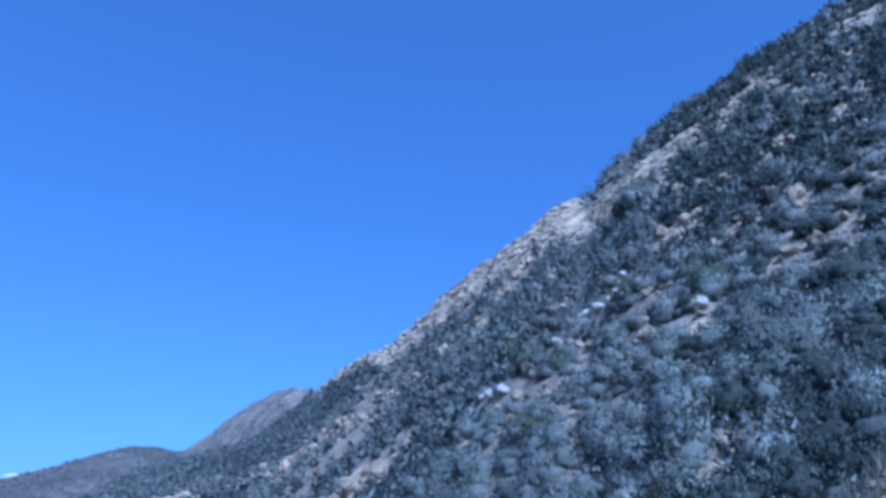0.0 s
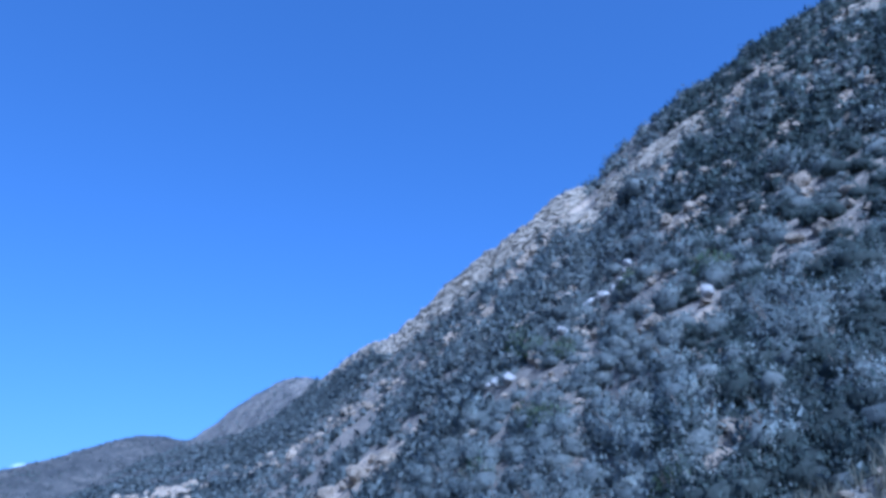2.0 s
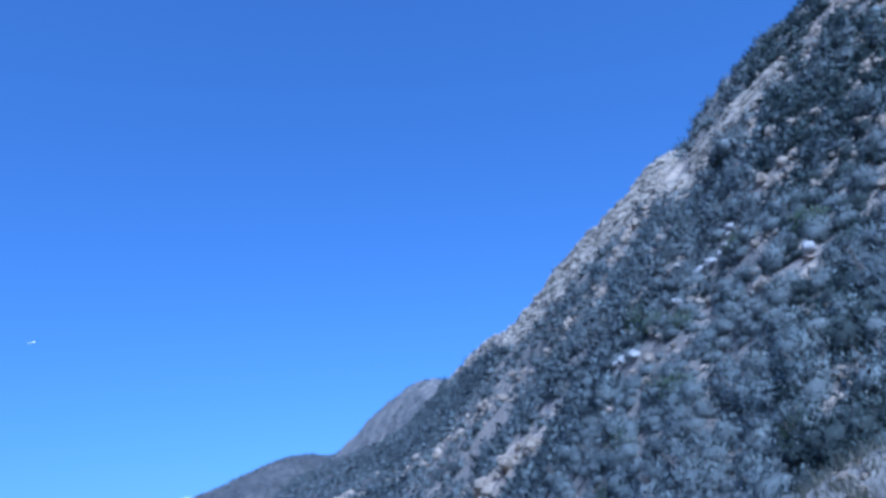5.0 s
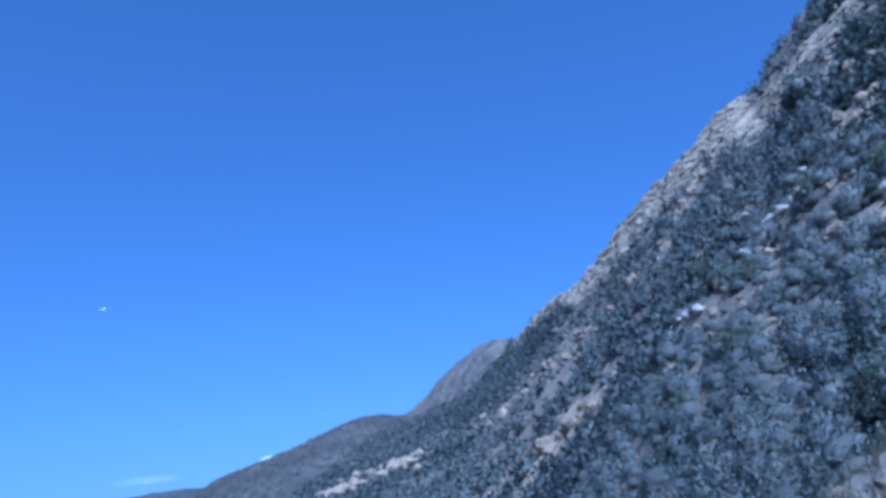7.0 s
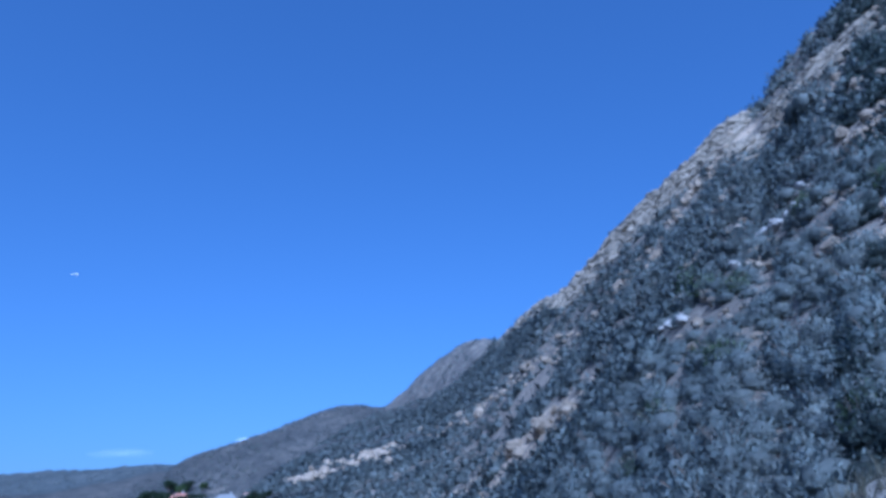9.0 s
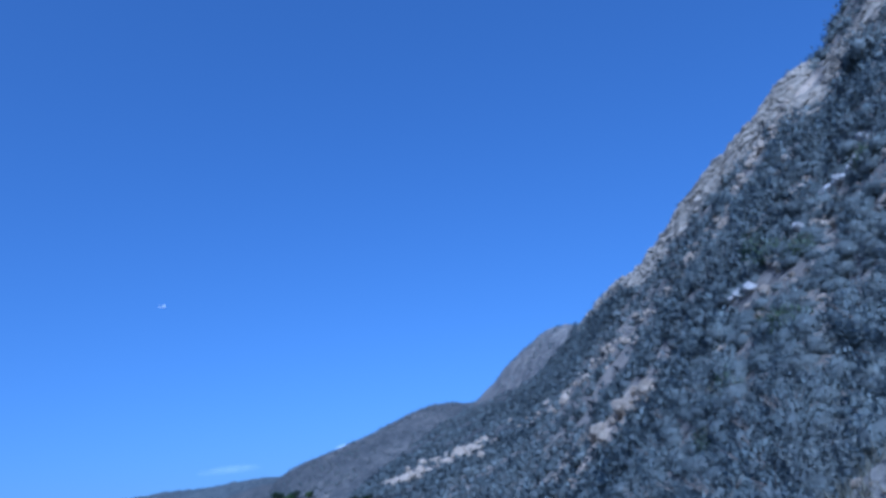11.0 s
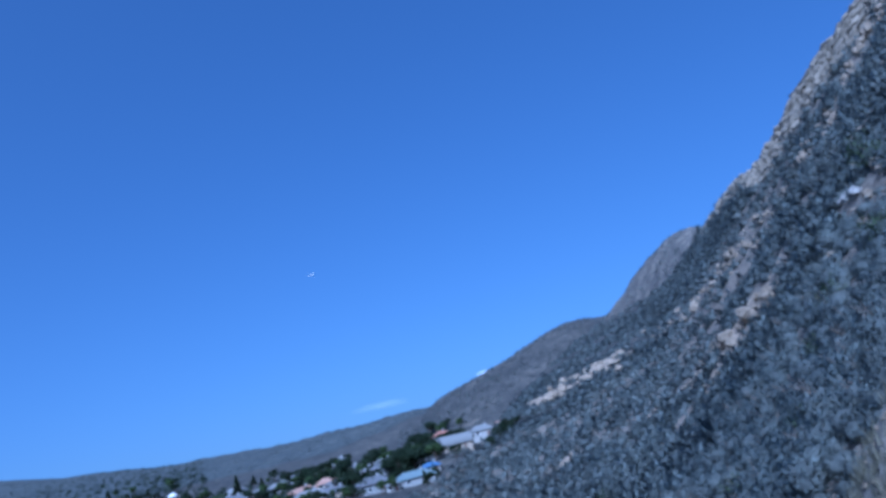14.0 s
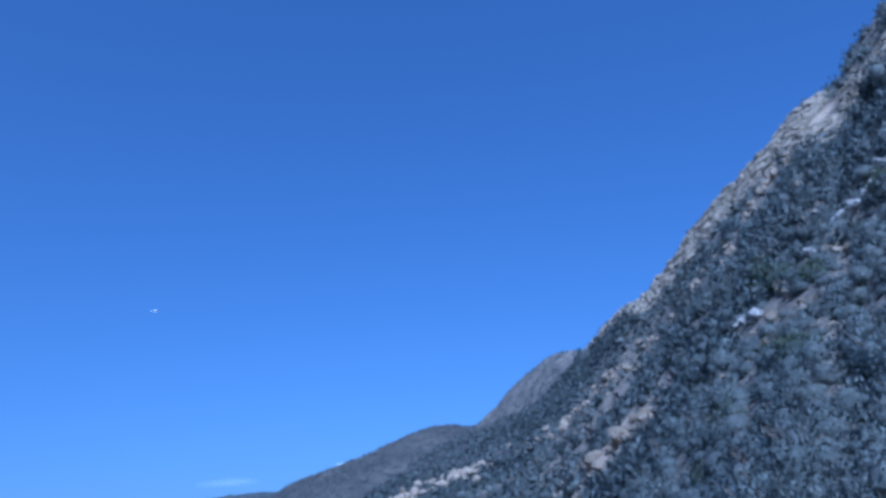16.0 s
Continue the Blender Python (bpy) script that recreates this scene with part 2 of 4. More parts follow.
# the bank at the knoll's own edge: bearing, rise of its rim at 13 m
BANK = ((-180, -8), (-140, -8), (-60, -40), (-10, -38), (0, -29), (6, -19), (9, -13), (12, -8.2), (15, -5.2), (18, -3.1), (21, -1.4), (25, 0.4), (29, 2.6), (33, 6), (40, 7), (60, -3), (100, -8), (180, -8))
EB = table(BANK, 1)


def column(az, rho):
    """Heights along one bearing at the distances rho."""
    e1, d1 = float(E1(az)), float(D1(az))
    drop = np.linspace(0, 75, 300)
    r = 1 / (1 / d1 + FALL * drop * (1 + drop / 80))
    el = np.radians(e1 - drop)
    pr, pz = (r * np.cos(el))[::-1], (r * np.sin(el))[::-1] - 0.1
    keep = pr > 18
    pr, pz = pr[keep], pz[keep]
    fore = max(0.0, math.cos(radians(az)))
    rim = 13 * math.tan(radians(float(EB(az))))
    k4, k9 = -2.0 - 1.5 * fore, -7.0 * fore - 1.9 * (1 - fore)
    near = np.interp(rho, np.concatenate([[0, 4, 9, 13, 15.5], pr]), np.concatenate([[-2.0, k4, k9, rim, min(rim - 2.0, pz[0] - 0.5)], pz]))
    rc, zc = pr[-1], pz[-1]
    over = np.maximum(rho - rc, 0)
    back = zc - 0.6 * over ** 2 / (over + 12)
    v = valley(az, rho)
    beyond = np.maximum(back, v)
    for crest, away, foot in SPURS:
        e, d = float(crest(az)), float(away(az))
        top, base = d * math.tan(radians(e)), d * foot
        low = float(valley(az, np.array([base]))[0])
        if top < low:
            continue
        s = np.clip((rho - base) / (d - base), 0, 1)
        past = np.maximum(rho - d, 0)
        beyond = np.maximum(beyond, np.where(rho < base, -99.0, np.where(rho <= d, low + (top - low) * (1 - (1 - s) ** 1.5), top - 0.35 * past ** 2 / (past + 60))))
    # nothing of the plain behind the last ridge stands over it
    beyond = np.where(rho > d, np.minimum(beyond, rho * math.tan(radians(e - 0.3))), beyond)
    return np.where(rho > rc, beyond, near)


AZ = np.concatenate([np.arange(-180, -72, 3.0), np.arange(-72, 44, 0.22), np.arange(44, 180.1, 3.0)])
AZ[-1] = 180.0
RHO = np.concatenate([[0.0], np.geomspace(2.0, 16, 12), np.geomspace(17, 150, 215), np.geomspace(151.8, 600, 130), np.geomspace(606, 4800, 80)])
SIN, COS = np.sin(np.radians(AZ)), np.cos(np.radians(AZ))
PX, PY = RHO[None, :] * SIN[:, None], RHO[None, :] * COS[:, None]
H = np.array([column(a, RHO) for a in AZ])
RUGGED = (fbm(PX * 0.10, PY * 0.10, 4, 3) * 0.8 + fbm(PX * 0.45, PY * 0.45, 3, 8) * 0.28) * np.clip(RHO / 60, 0, 1) * np.clip((RHO - 8) / 30, 0.15, 1)
RUGGED += fbm(PX * 0.022, PY * 0.022, 4, 5) * 2.2 * smooth(RHO, 170, 330)
H += RUGGED * (RHO > 0)


def ground_at(az, rho):
    """Heights of the land at bearings and distances."""
    az, rho = np.asarray(az, dtype=float), np.asarray(rho, dtype=float)
    i = np.clip(np.searchsorted(AZ, az) - 1, 0, len(AZ) - 2)
    j = np.clip(np.searchsorted(RHO, rho) - 1, 0, len(RHO) - 2)
    u, v = (az - AZ[i]) / (AZ[i + 1] - AZ[i]), (rho - RHO[j]) / (RHO[j + 1] - RHO[j])
    return (H[i, j] * (1 - u) + H[i + 1, j] * u) * (1 - v) + (H[i, j + 1] * (1 - u) + H[i + 1, j + 1] * u) * v


def ground(az, rho):
    return float(ground_at(az, rho))


def at(az, rho, up=0.0):
    return Vector((rho * math.sin(radians(az)), rho * math.cos(radians(az)), ground(az, rho) + up))


WAY = np.geomspace(17, 420, 900)


def spot(az, el):
    """Distance at which the flank shows at a bearing and rise."""
    up = np.degrees(np.arctan2(ground_at(np.full(900, float(az)), WAY), WAY))
    return float(WAY[np.argmax(up > el)])


# where bare rock shows: the lower edge of the pale slabs under the crest (bearing, rise)
SLAB_FOOT = np.array(((-9.2, 6.6), (-6.9, 8.4), (-5.2, 8.9), (-3.9, 9.4), (-1.8, 10.9), (-0.1, 12.7), (1.6, 14.3), (3.8, 16.2), (5.5, 17.5), (7.8, 19.3), (9.8, 20.9), (11.6, 22.8)))


def rockiness(az, rho, x, y):
    """Above 0.3 bare rock shows: the slabs, and the outcrops under the upper crest."""
    el = np.degrees(np.arctan2(ground_at(az, rho), rho))
    drop = E1(az) - el
    slab = np.where((az > -9.2) & (az < 11.8), np.minimum((el - np.interp(az, SLAB_FOOT[:, 0], SLAB_FOOT[:, 1])) / 0.5, 0.8) - 0.4 * smooth(-az, 4.2, 5.2) - 0.42 * smooth(az, 8.3, 10.3), -1.0)
    crag = np.where((az > 9) & (az < 35), 0.4 - 0.06 * smooth(az, 16, 25) - np.abs(drop - 2.3) / 3.4, -1.0)
    inside = (rho < D1(az) + 1.5) & (rho > 50)
    return np.where(inside, np.maximum(slab, crag) + 0.55 * fbm(x * 0.19, y * 0.19, 4, 9), -1.0)


# bare ground: bearing, rise, half length, half width, turn
BARE = ((21.8, 4.4, 0.9, 0.5, 20), (17.9, 17, 1.2, 0.6, 60), (20.1, 19.8, 1.6, 0.7, 70), (27.2, 22, 1.7, 0.8, 60), (31, 25.4, 1.7, 0.9, 20), (20.1, 13.1, 1.2, 0.55, 70), (17.3, 14.7, 1.0, 0.6, 80),
        (8.9, 13.9, 1.4, 0.7, 50), (6.2, 12.3, 1.4, 0.8, 40), (16.3, 21.9, 2.0, 1.0, 60), (18.2, 24, 2.0, 1.0, 60), (-4.0, 1.3, 3.2, 2.3, 9), (-6, 0.0, 4.2, 2.3, 9), (-8.1, -1.4, 4.8, 2.5, 9), (-10.6, -2.8, 3.6, 2.2, 9),
        (-12.9, -4.3, 3.0, 2.0, 9), (-23.6, -8.0, 2.2, 0.8, 30), (-13.1, 0.9, 5.0, 3.0, 0), (-19.1, -1.3, 8.0, 4.6, 10), (-21.6, -2.1, 6.0, 3.2, 10), (-24.2, -2.6, 4.0, 2.4, 10))
# small rocky openings under the crest: bearing, rise
OPENINGS = ((15.9, 22.6), (17.5, 23.1), (18.6, 24.1), (15.5, 23.2), (18.3, 25.3), (16.9, 25.2), (25.7, 30.2), (23.8, 29.0), (22, 28.1), (23.3, 28.0), (20.2, 27.2), (28.4, 31.6), (31.3, 32.2), (26.5, 29.8), (26.4, 27.3), (26.9, 26.2), (26.8, 23.6),
            (27.2, 22.4), (27.7, 21.1), (30.9, 25.6), (32.7, 25), (29.2, 29), (31.3, 27.4), (22.3, 21.9), (20.2, 21), (20.9, 19.9), (18, 16.9), (17.6, 16.1), (20.9, 13.1), (22.1, 4.8), (21.8, 10), (8.9, 13.8), (11.3, 12.8), (11.2, 21.6), (13.4, 22), (10, 19.3), (6.8, 17.9), (4.6, 15.3))
chance = random.Random(63)
BARE_AT = [(at(a, spot(a, e)), 0.6 * l, 0.55 * w, radians(t)) for a, e, l, w, t in BARE]
BARE_AT += [(at(a, spot(a, e)), spot(a, e) * chance.uniform(0.008, 0.015), spot(a, e) * chance.uniform(0.004, 0.008), radians(90 - a) + chance.uniform(-0.7, 0.7)) for a, e in OPENINGS]


def bareness(x, y, grow=1.0):
    """1 in the middle of a bare patch, 0 outside it."""
    x, y = np.asarray(x, dtype=float), np.asarray(y, dtype=float)
    best, n = np.zeros(x.shape), fbm(x * 0.8, y * 0.8, 3, 4) * 1.1
    for p, l, w, t in BARE_AT:
        dx, dy, wider = x - p.x, y - p.y, grow if p.x < 0 else 1.0
        u, v = (dx * math.cos(t) + dy * math.sin(t)) / (l * wider), (-dx * math.sin(t) + dy * math.cos(t)) / (w * wider)
        best = np.maximum(best, np.where(np.hypot(u, v) < 4, 1.25 - np.hypot(u, v) * 0.6 + n, 0))
    return np.clip(best, 0, 1)


AZ2, RHO2 = np.meshgrid(AZ, RHO, indexing="ij")
ROCK = rockiness(AZ2, RHO2, PX, PY)
# rock breaks up into ledges and blocks
STEP = np.floor((H + 0.35 * PX) / 1.1 + fbm(PX * 0.25, PY * 0.25, 2, 14))
H += np.clip((ROCK - 0.2) * 3, 0, 1) * (np.abs(fbm(PX * 0.6, PY * 0.6, 3, 6)) * 0.9 + np.mod(np.sin(STEP * 91.7) * 437.5, 1.0) * 0.4 - 0.45)


def build_ground():
    n, k = len(AZ) - 1, len(RHO)
    co = np.stack([PX[:n, 1:], PY[:n, 1:], H[:n, 1:]], 2).reshape(-1, 3)
    co = np.concatenate([[[0.0, 0.0, H[0, 0]]], co])
    i, j = np.meshgrid(np.arange(n), np.arange(1, k - 1), indexing="ij")
    idx = lambda a, b: 1 + (a % n) * (k - 1) + (b - 1)
    quads = np.stack([idx(i, j), idx(i + 1, j), idx(i + 1, j + 1), idx(i, j + 1)], 2).reshape(-1, 4)
    faces = quads.tolist() + [(0, int(idx(a + 1, 1)), int(idx(a, 1))) for a in range(n)]
    me = bpy.data.meshes.new("ground")
    me.from_pydata(co.tolist(), [], faces)
    me.polygons.foreach_set("use_smooth", np.ones(len(faces), dtype=bool))
    for m in (M_SOIL, M_SAND, M_SLAB, M_COVER, M_DRY_HILL, M_GRAVEL, M_FAR_HILL):
        me.materials.append(m)
    mid = co[quads].mean(1)
    x, y = mid[:, 0], mid[:, 1]
    rho, az = np.hypot(x, y), np.degrees(np.arctan2(x, y))
    pick = np.zeros(len(faces), dtype=np.int32)
    part_of = pick[:len(quads)]
    part_of[rho > 130] = 3
    edge = 2.0 * fbm(x * 0.05, y * 0.05, 3, 2)
    part_of[(rho > D1(az) + 2) & (rho < 475) & (az > -18.3 + edge * 0.2) & (az < 20)] = 4
    part_of[rho > 590] = 6
    near = (rho > 17) & (rho < 420) & (az > -40) & (az < 36)
    part_of[near & (rockiness(az, rho, x, y) > 0.3)] = 2
    part_of[near & (bareness(x, y) > 0.45)] = 1
    part_of[(rho < 16.2)] = 5
    me.polygons.foreach_set("material_index", pick)
    return tagged(new("ground", me), "dry tan soil of a steep scrub mountainside and valley", "ground", kind="structure")


build_ground()


# ---- scrub ----
def bush_form(rng, sub, leaves, leaf, lobes=5):
    """One bush of unit size: a lumpy dense body of foliage with loose leaf sprays on it; vertices, normals, triangles."""
    bm = bmesh.new()
    bmesh.ops.create_icosphere(bm, subdivisions=sub, radius=1.0)
    knobs = [(Vector((rng.gauss(0, 1), rng.gauss(0, 1), rng.uniform(-0.1, 1.0))).normalized(), rng.uniform(0.15, 0.5)) for _ in range(lobes)]
    off = Vector((rng.uniform(0, 90), rng.uniform(0, 90), 0))
    for v in bm.verts:
        d = v.co.normalized()
        swell = 0.58 + max(0.0, max(h * (1 - (d - q).length / 0.95) for q, h in knobs)) + 0.26 * noise.noise(d * 2.3 + off)
        v.co = Vector((d.x * swell, d.y * swell, max(d.z * swell * 0.85, -0.2) + 0.12))
    bm.normal_update()
    vs, ns = [v.co.copy() for v in bm.verts], [v.normal.copy() for v in bm.verts]
    fs = [tuple(v.index for v in f.verts) for f in bm.faces]
    bm.free()
    outer, hull = list(vs), list(fs)
    vs = [v * (0.72 if sub > 1 else 0.6) for v in vs]
    for _ in range(leaves):
        tri = hull[rng.randrange(len(hull))]
        w = [rng.random() + 0.05 for _ in tri]
        c = sum((outer[q] * g for q, g in zip(tri, w)), Vector()) / sum(w) * rng.triangular(0.6, 1.22, 0.95)
        nn = (ns[tri[0]] + Vector((0, 0, 0.5))).normalized()
        a = (nn * 0.6 + Vector((rng.gauss(0, 0.6), rng.gauss(0, 0.6), rng.gauss(0.4, 0.5)))).normalized()
        b = a.cross(Vector((rng.gauss(0, 1), rng.gauss(0, 1), rng.gauss(0, 1)))).normalized()
        s, i = leaf * rng.uniform(0.5, 1.5), len(vs)
        vs += [c - b * s * 0.3, c + b * s * 0.3, c + a * s]
        ns += [nn, nn, nn]
        fs.append((i, i + 1, i + 2))
    return np.array(vs), np.array(ns), np.array(fs)


def soft_normals(me, centres, up=0.5):
    """Leaves take the light of the crown's rounded outline."""
    co = np.empty(len(me.vertices) * 3)
    me.vertices.foreach_get("co", co)
    n = co.reshape(-1, 3) - centres
    n /= np.linalg.norm(n, axis=1, keepdims=True) + 1e-6
    n[:, 2] += up
    n /= np.linalg.norm(n, axis=1, keepdims=True) + 1e-6
    me.normals_split_custom_set_from_vertices(n)


def link_mesh(name, vs, fs, material, parent=None, label=""):
    me = bpy.data.meshes.new(name)
    me.from_pydata([tuple(v) for v in vs], [], [tuple(int(q) for q in f) for f in fs])
    me.materials.append(material)
    ob = new(name, me)
    ob.parent = parent
    return tagged(ob, label)


def tube(vs, fs, a, b, ra, rb, sides=5):
    """Adds a tapered stick from a to b."""
    ax = (b - a).normalized()
    u = ax.orthogonal().normalized()
    w = ax.cross(u)
    i = len(vs)
    for p, r in ((a, ra), (b, rb)):
        for k in range(sides):
            t = 6.2832 * k / sides
            vs.append(p + (u * math.cos(t) + w * math.sin(t)) * r)
    for k in range(sides):
        fs.append((i + k, i + (k + 1) % sides, i + sides + (k + 1) % sides, i + sides + k))


def shrub_thing(seed, leaves, size, material, label, stick=0.02):
    rng = random.Random(seed)
    ob = tagged(new("shrub"), label, "shrub", "shrubs on the slope")
    vs, fs = [], []
    for _ in range(9):
        t, l = rng.uniform(0, 6.283), rng.uniform(0.5, 0.9)
        mid = Vector((math.cos(t) * 0.25, math.sin(t) * 0.25, l * 0.5))
        end = Vector((math.cos(t + 0.4) * rng.uniform(0.4, 0.8), math.sin(t + 0.4) * rng.uniform(0.4, 0.8), l))
        tube(vs, fs, Vector((math.cos(t) * 0.06, math.sin(t) * 0.06, -0.15)), mid, stick, stick * 0.7)
        tube(vs, fs, mid, end, stick * 0.7, stick * 0.3)
    link_mesh("branching", vs, fs, M_TWIG, ob, "bare grey-brown twigs")
    v, n, f = bush_form(rng, 3, leaves, size, 7)
    me = link_mesh("foliage", v, f, material, ob).data
    me.polygons.foreach_set("use_smooth", np.ones(len(f), dtype=bool))
    me.normals_split_custom_set_from_vertices(n)
    me.materials.append(M_INNER_DEEP if material in (M_GREEN, M_SCRUB_SHADE_TONED) else M_INNER)
    me.polygons.foreach_set("material_index", (np.arange(len(f)) < len(f) - leaves).astype(np.int32))
    return ob


WHITE = ((5.2, 7.8, 0.6), (4.9, 7.6, 0.3), (4.2, 7.45, 0.5), (3.6, 7.2, 0.3), (9.4, 11.5, 0.5), (14.1, 15.3, 0.65), (13.7, 15.0, 0.45), (14.5, 16.7, 0.6), (14.3, 16.1, 0.4), (11.5, 13.6, 0.55), (12.6, 14.3, 0.55), (12.3, 14.0, 0.4), (20.2, 14.2, 0.4), (13.4, 14.7, 0.45))
WHITE_AT = [(at(a, spot(a, e)), s) for a, e, s in WHITE]
ledge = random.Random(77)
LEDGE_AT = []
for _ in range(70):
    a = ledge.uniform(5, 33)
    e = float(E1(a)) - ledge.triangular(1.5, 17, 4)
    LEDGE_AT.append((at(a, spot(a, e)), ledge.uniform(0.16, 0.48)))
STONES = np.array([(q.x, q.y, 0.5 + s) for q, s in WHITE_AT + LEDGE_AT])

# the line of tan outcrops below the slabs: bearing, rise
LINE = np.array(((-25.2, -3.0), (-21.8, -2.15), (-19.3, -1.35), (-17.2, -0.8), (-16.4, 0.2), (-12.5, 1.0), (-7.5, 4.3), (-2.3, 8.1), (0.6, 10.8), (3.6, 13.2), (5.3, 15.8), (10.2, 21.0)))


def open_spots(rs, az, rho, dens, rocky=False, spur=False, stand=13):
    """Which of the places given may carry a bush."""
    x, y = rho * np.sin(np.radians(az)), rho * np.cos(np.radians(az))
    ok = fbm(x * 0.11, y * 0.11, 4, stand) > dens + rs.uniform(-0.2, 0.2, len(az))
    ok &= (rho > D1(az) + 2) if spur else (rho < D1(az) + 1.0)
    ok &= bareness(x, y, 1.25) < rs.uniform(0.1, 0.5, len(az))
    if not rocky:
        ok &= rockiness(az, rho, x, y) < rs.uniform(-0.05, 0.42, len(az))
        off_line = np.abs(np.degrees(np.arctan2(ground_at(az, rho), rho)) - np.interp(az, LINE[:, 0], LINE[:, 1]) + 0.1)
        ok &= (off_line > 0.4) | (az < -25.3) | (az > 10.2) | (rs.uniform(0, 1, len(az)) < 0.3)
    return ok & (np.min(np.hypot(x[:, None] - STONES[:, 0], y[:, None] - STONES[:, 1]) - STONES[:, 2], axis=1) > 0)


def scatter(name, count, az0, az1, r0, r1, sub, leaves, leaf, seed, material, label, bush=(0.7, 1.5), dens=0.0, tall=(0.8, 1.25), rocky=False, spur=False, shade=0.0):
    rng, rs = random.Random(seed), np.random.RandomState(seed)
    forms = [bush_form(rng, sub, leaves, leaf) for _ in range(9)]
    a_s, r_s = [], []
    while sum(map(len, a_s)) < count:
        az, rho = rs.uniform(az0, az1, count), r0 * (r1 / r0) ** rs.uniform(0, 1, count)
        # shade drops bushes towards the right, leaving that side to darker-coloured scrub
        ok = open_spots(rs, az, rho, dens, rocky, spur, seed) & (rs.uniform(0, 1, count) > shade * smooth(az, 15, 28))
        a_s.append(az[ok])
        r_s.append(rho[ok])
    az, rho = np.concatenate(a_s)[:count], np.concatenate(r_s)[:count]
    base = np.stack([rho * np.sin(np.radians(az)), rho * np.cos(np.radians(az)), ground_at(az, rho) - 0.1], 1)
    V, N, F, start = [], [], [], 0
    which = rs.randint(0, 9, count)
    for k, (v, n, f) in enumerate(forms):
        b = base[which == k]
        m = len(b)
        t, s = rs.uniform(0, 6.283, m), bush[0] + (bush[1] - bush[0]) * rs.uniform(0, 1, m) ** 1.8
        c, sn = np.cos(t)[:, None], np.sin(t)[:, None]
        up = rs.uniform(*tall, m)[:, None]
        w = np.stack([v[:, 0] * c - v[:, 1] * sn, v[:, 0] * sn + v[:, 1] * c, v[:, 2] * up], 2) * s[:, None, None] + b[:, None, :]
        V.append(w.reshape(-1, 3))
        N.append(np.stack([n[:, 0] * c - n[:, 1] * sn, n[:, 0] * sn + n[:, 1] * c, n[:, 2] + 0 * c], 2).reshape(-1, 3))
        F.append((f[None] + (start + np.arange(m) * len(v))[:, None, None]).reshape(-1, 3))
        start += m * len(v)
    V, N, F = np.concatenate(V), np.concatenate(N), np.concatenate(F)
    me = bpy.data.meshes.new(name)
    me.vertices.add(len(V))
    me.vertices.foreach_set("co", V.ravel())
    me.loops.add(F.size)
    me.loops.foreach_set("vertex_index", F.ravel().astype(np.int32))
    me.polygons.add(len(F))
    me.polygons.foreach_set("loop_start", np.arange(0, F.size, 3, dtype=np.int32))
    me.update(calc_edges=True)
    me.polygons.foreach_set("use_smooth", np.ones(len(F), dtype=bool))
    me.normals_split_custom_set_from_vertices(N)
    me.materials.append(material)
    me.materials.append(M_INNER_DEEP if material in (M_SCRUB_SHADE_TONED, M_TREE) else M_INNER)
    inner = [np.tile(np.arange(len(f)) < len(f) - leaves, int((which == k).sum())) for k, (v, n, f) in enumerate(forms)]
    me.polygons.foreach_set("material_index", np.concatenate(inner).astype(np.int32))
    return tagged(new(name, me), label, "scrub", kind="stuff")


scatter("near_scrub", 1000, -25, 37, 16.8, 46, 2, 330, 0.105, 11, M_SCRUB, "dense grey-green dry scrub on the near slope", (0.5, 1.35), -0.9, shade=0.5)
scatter("near_dark_scrub", 500, -25, 37, 16.8, 46, 2, 330, 0.105, 31, M_SCRUB_DARK, "dark green-grey scrub on the near slope", (0.4, 1.2), -0.8)
scatter("near_pale_scrub", 380, -25, 37, 17.5, 46, 2, 330, 0.105, 41, M_SCRUB_PALE, "pale sage scrub on the near slope", (0.4, 1.1), -0.6, shade=0.9)
# extra dark brush; its colour also carries the shade and lens falloff there
scatter("near_shade_toned_scrub", 400, 17, 37, 17, 46, 2, 330, 0.105, 51, M_SCRUB_SHADE_TONED, "dark green brush on the right of the near slope, shade put into its colour", (0.5, 1.4), -0.8)
scatter("slope_scrub", 4300, -40, 38, 40, 130, 1, 50, 0.235, 12, M_SCRUB, "dense grey dry scrub covering the mountainside", (0.4, 1.6), -0.2, shade=0.85)
scatter("slope_dark_scrub", 3800, -40, 38, 40, 130, 1, 50, 0.235, 32, M_SCRUB_DARK, "dark scrub bushes scattered over the mountainside", (0.4, 1.8), -0.15, shade=0.6)
scatter("slope_pale_scrub", 1900, -40, 38, 40, 120, 1, 50, 0.235, 42, M_SCRUB_PALE, "pale sage bushes scattered over the mountainside", (0.3, 1.3), 0.0, shade=0.95)
scatter("upper_shade_toned_scrub", 2300, 18, 37, 40, 104, 1, 50, 0.235, 34, M_SCRUB_SHADE_TONED, "thicker dark scrub high on the mountainside, shade put into its colour", (0.4, 1.6), -0.7)
scatter("crest_scrub", 2200, -9, 36, 66, 180, 1, 26, 0.3, 15, M_SCRUB_DARK, "low dark scrub between the rocks under the crest", (0.15, 0.45), -1.0, rocky=True)
scatter("far_flank_scrub", 2600, -32, -2, 115, 300, 1, 28, 0.28, 13, M_SCRUB, "grey scrub on the far part of the flank", (0.5, 2.2), -0.1, (0.6, 1.0))
scatter("far_flank_dark_scrub", 3400, -32, -2, 115, 300, 1, 28, 0.28, 33, M_SCRUB_DARK, "dark scrub on the far part of the flank", (0.5, 2.5), -0.2, (0.6, 1.0))
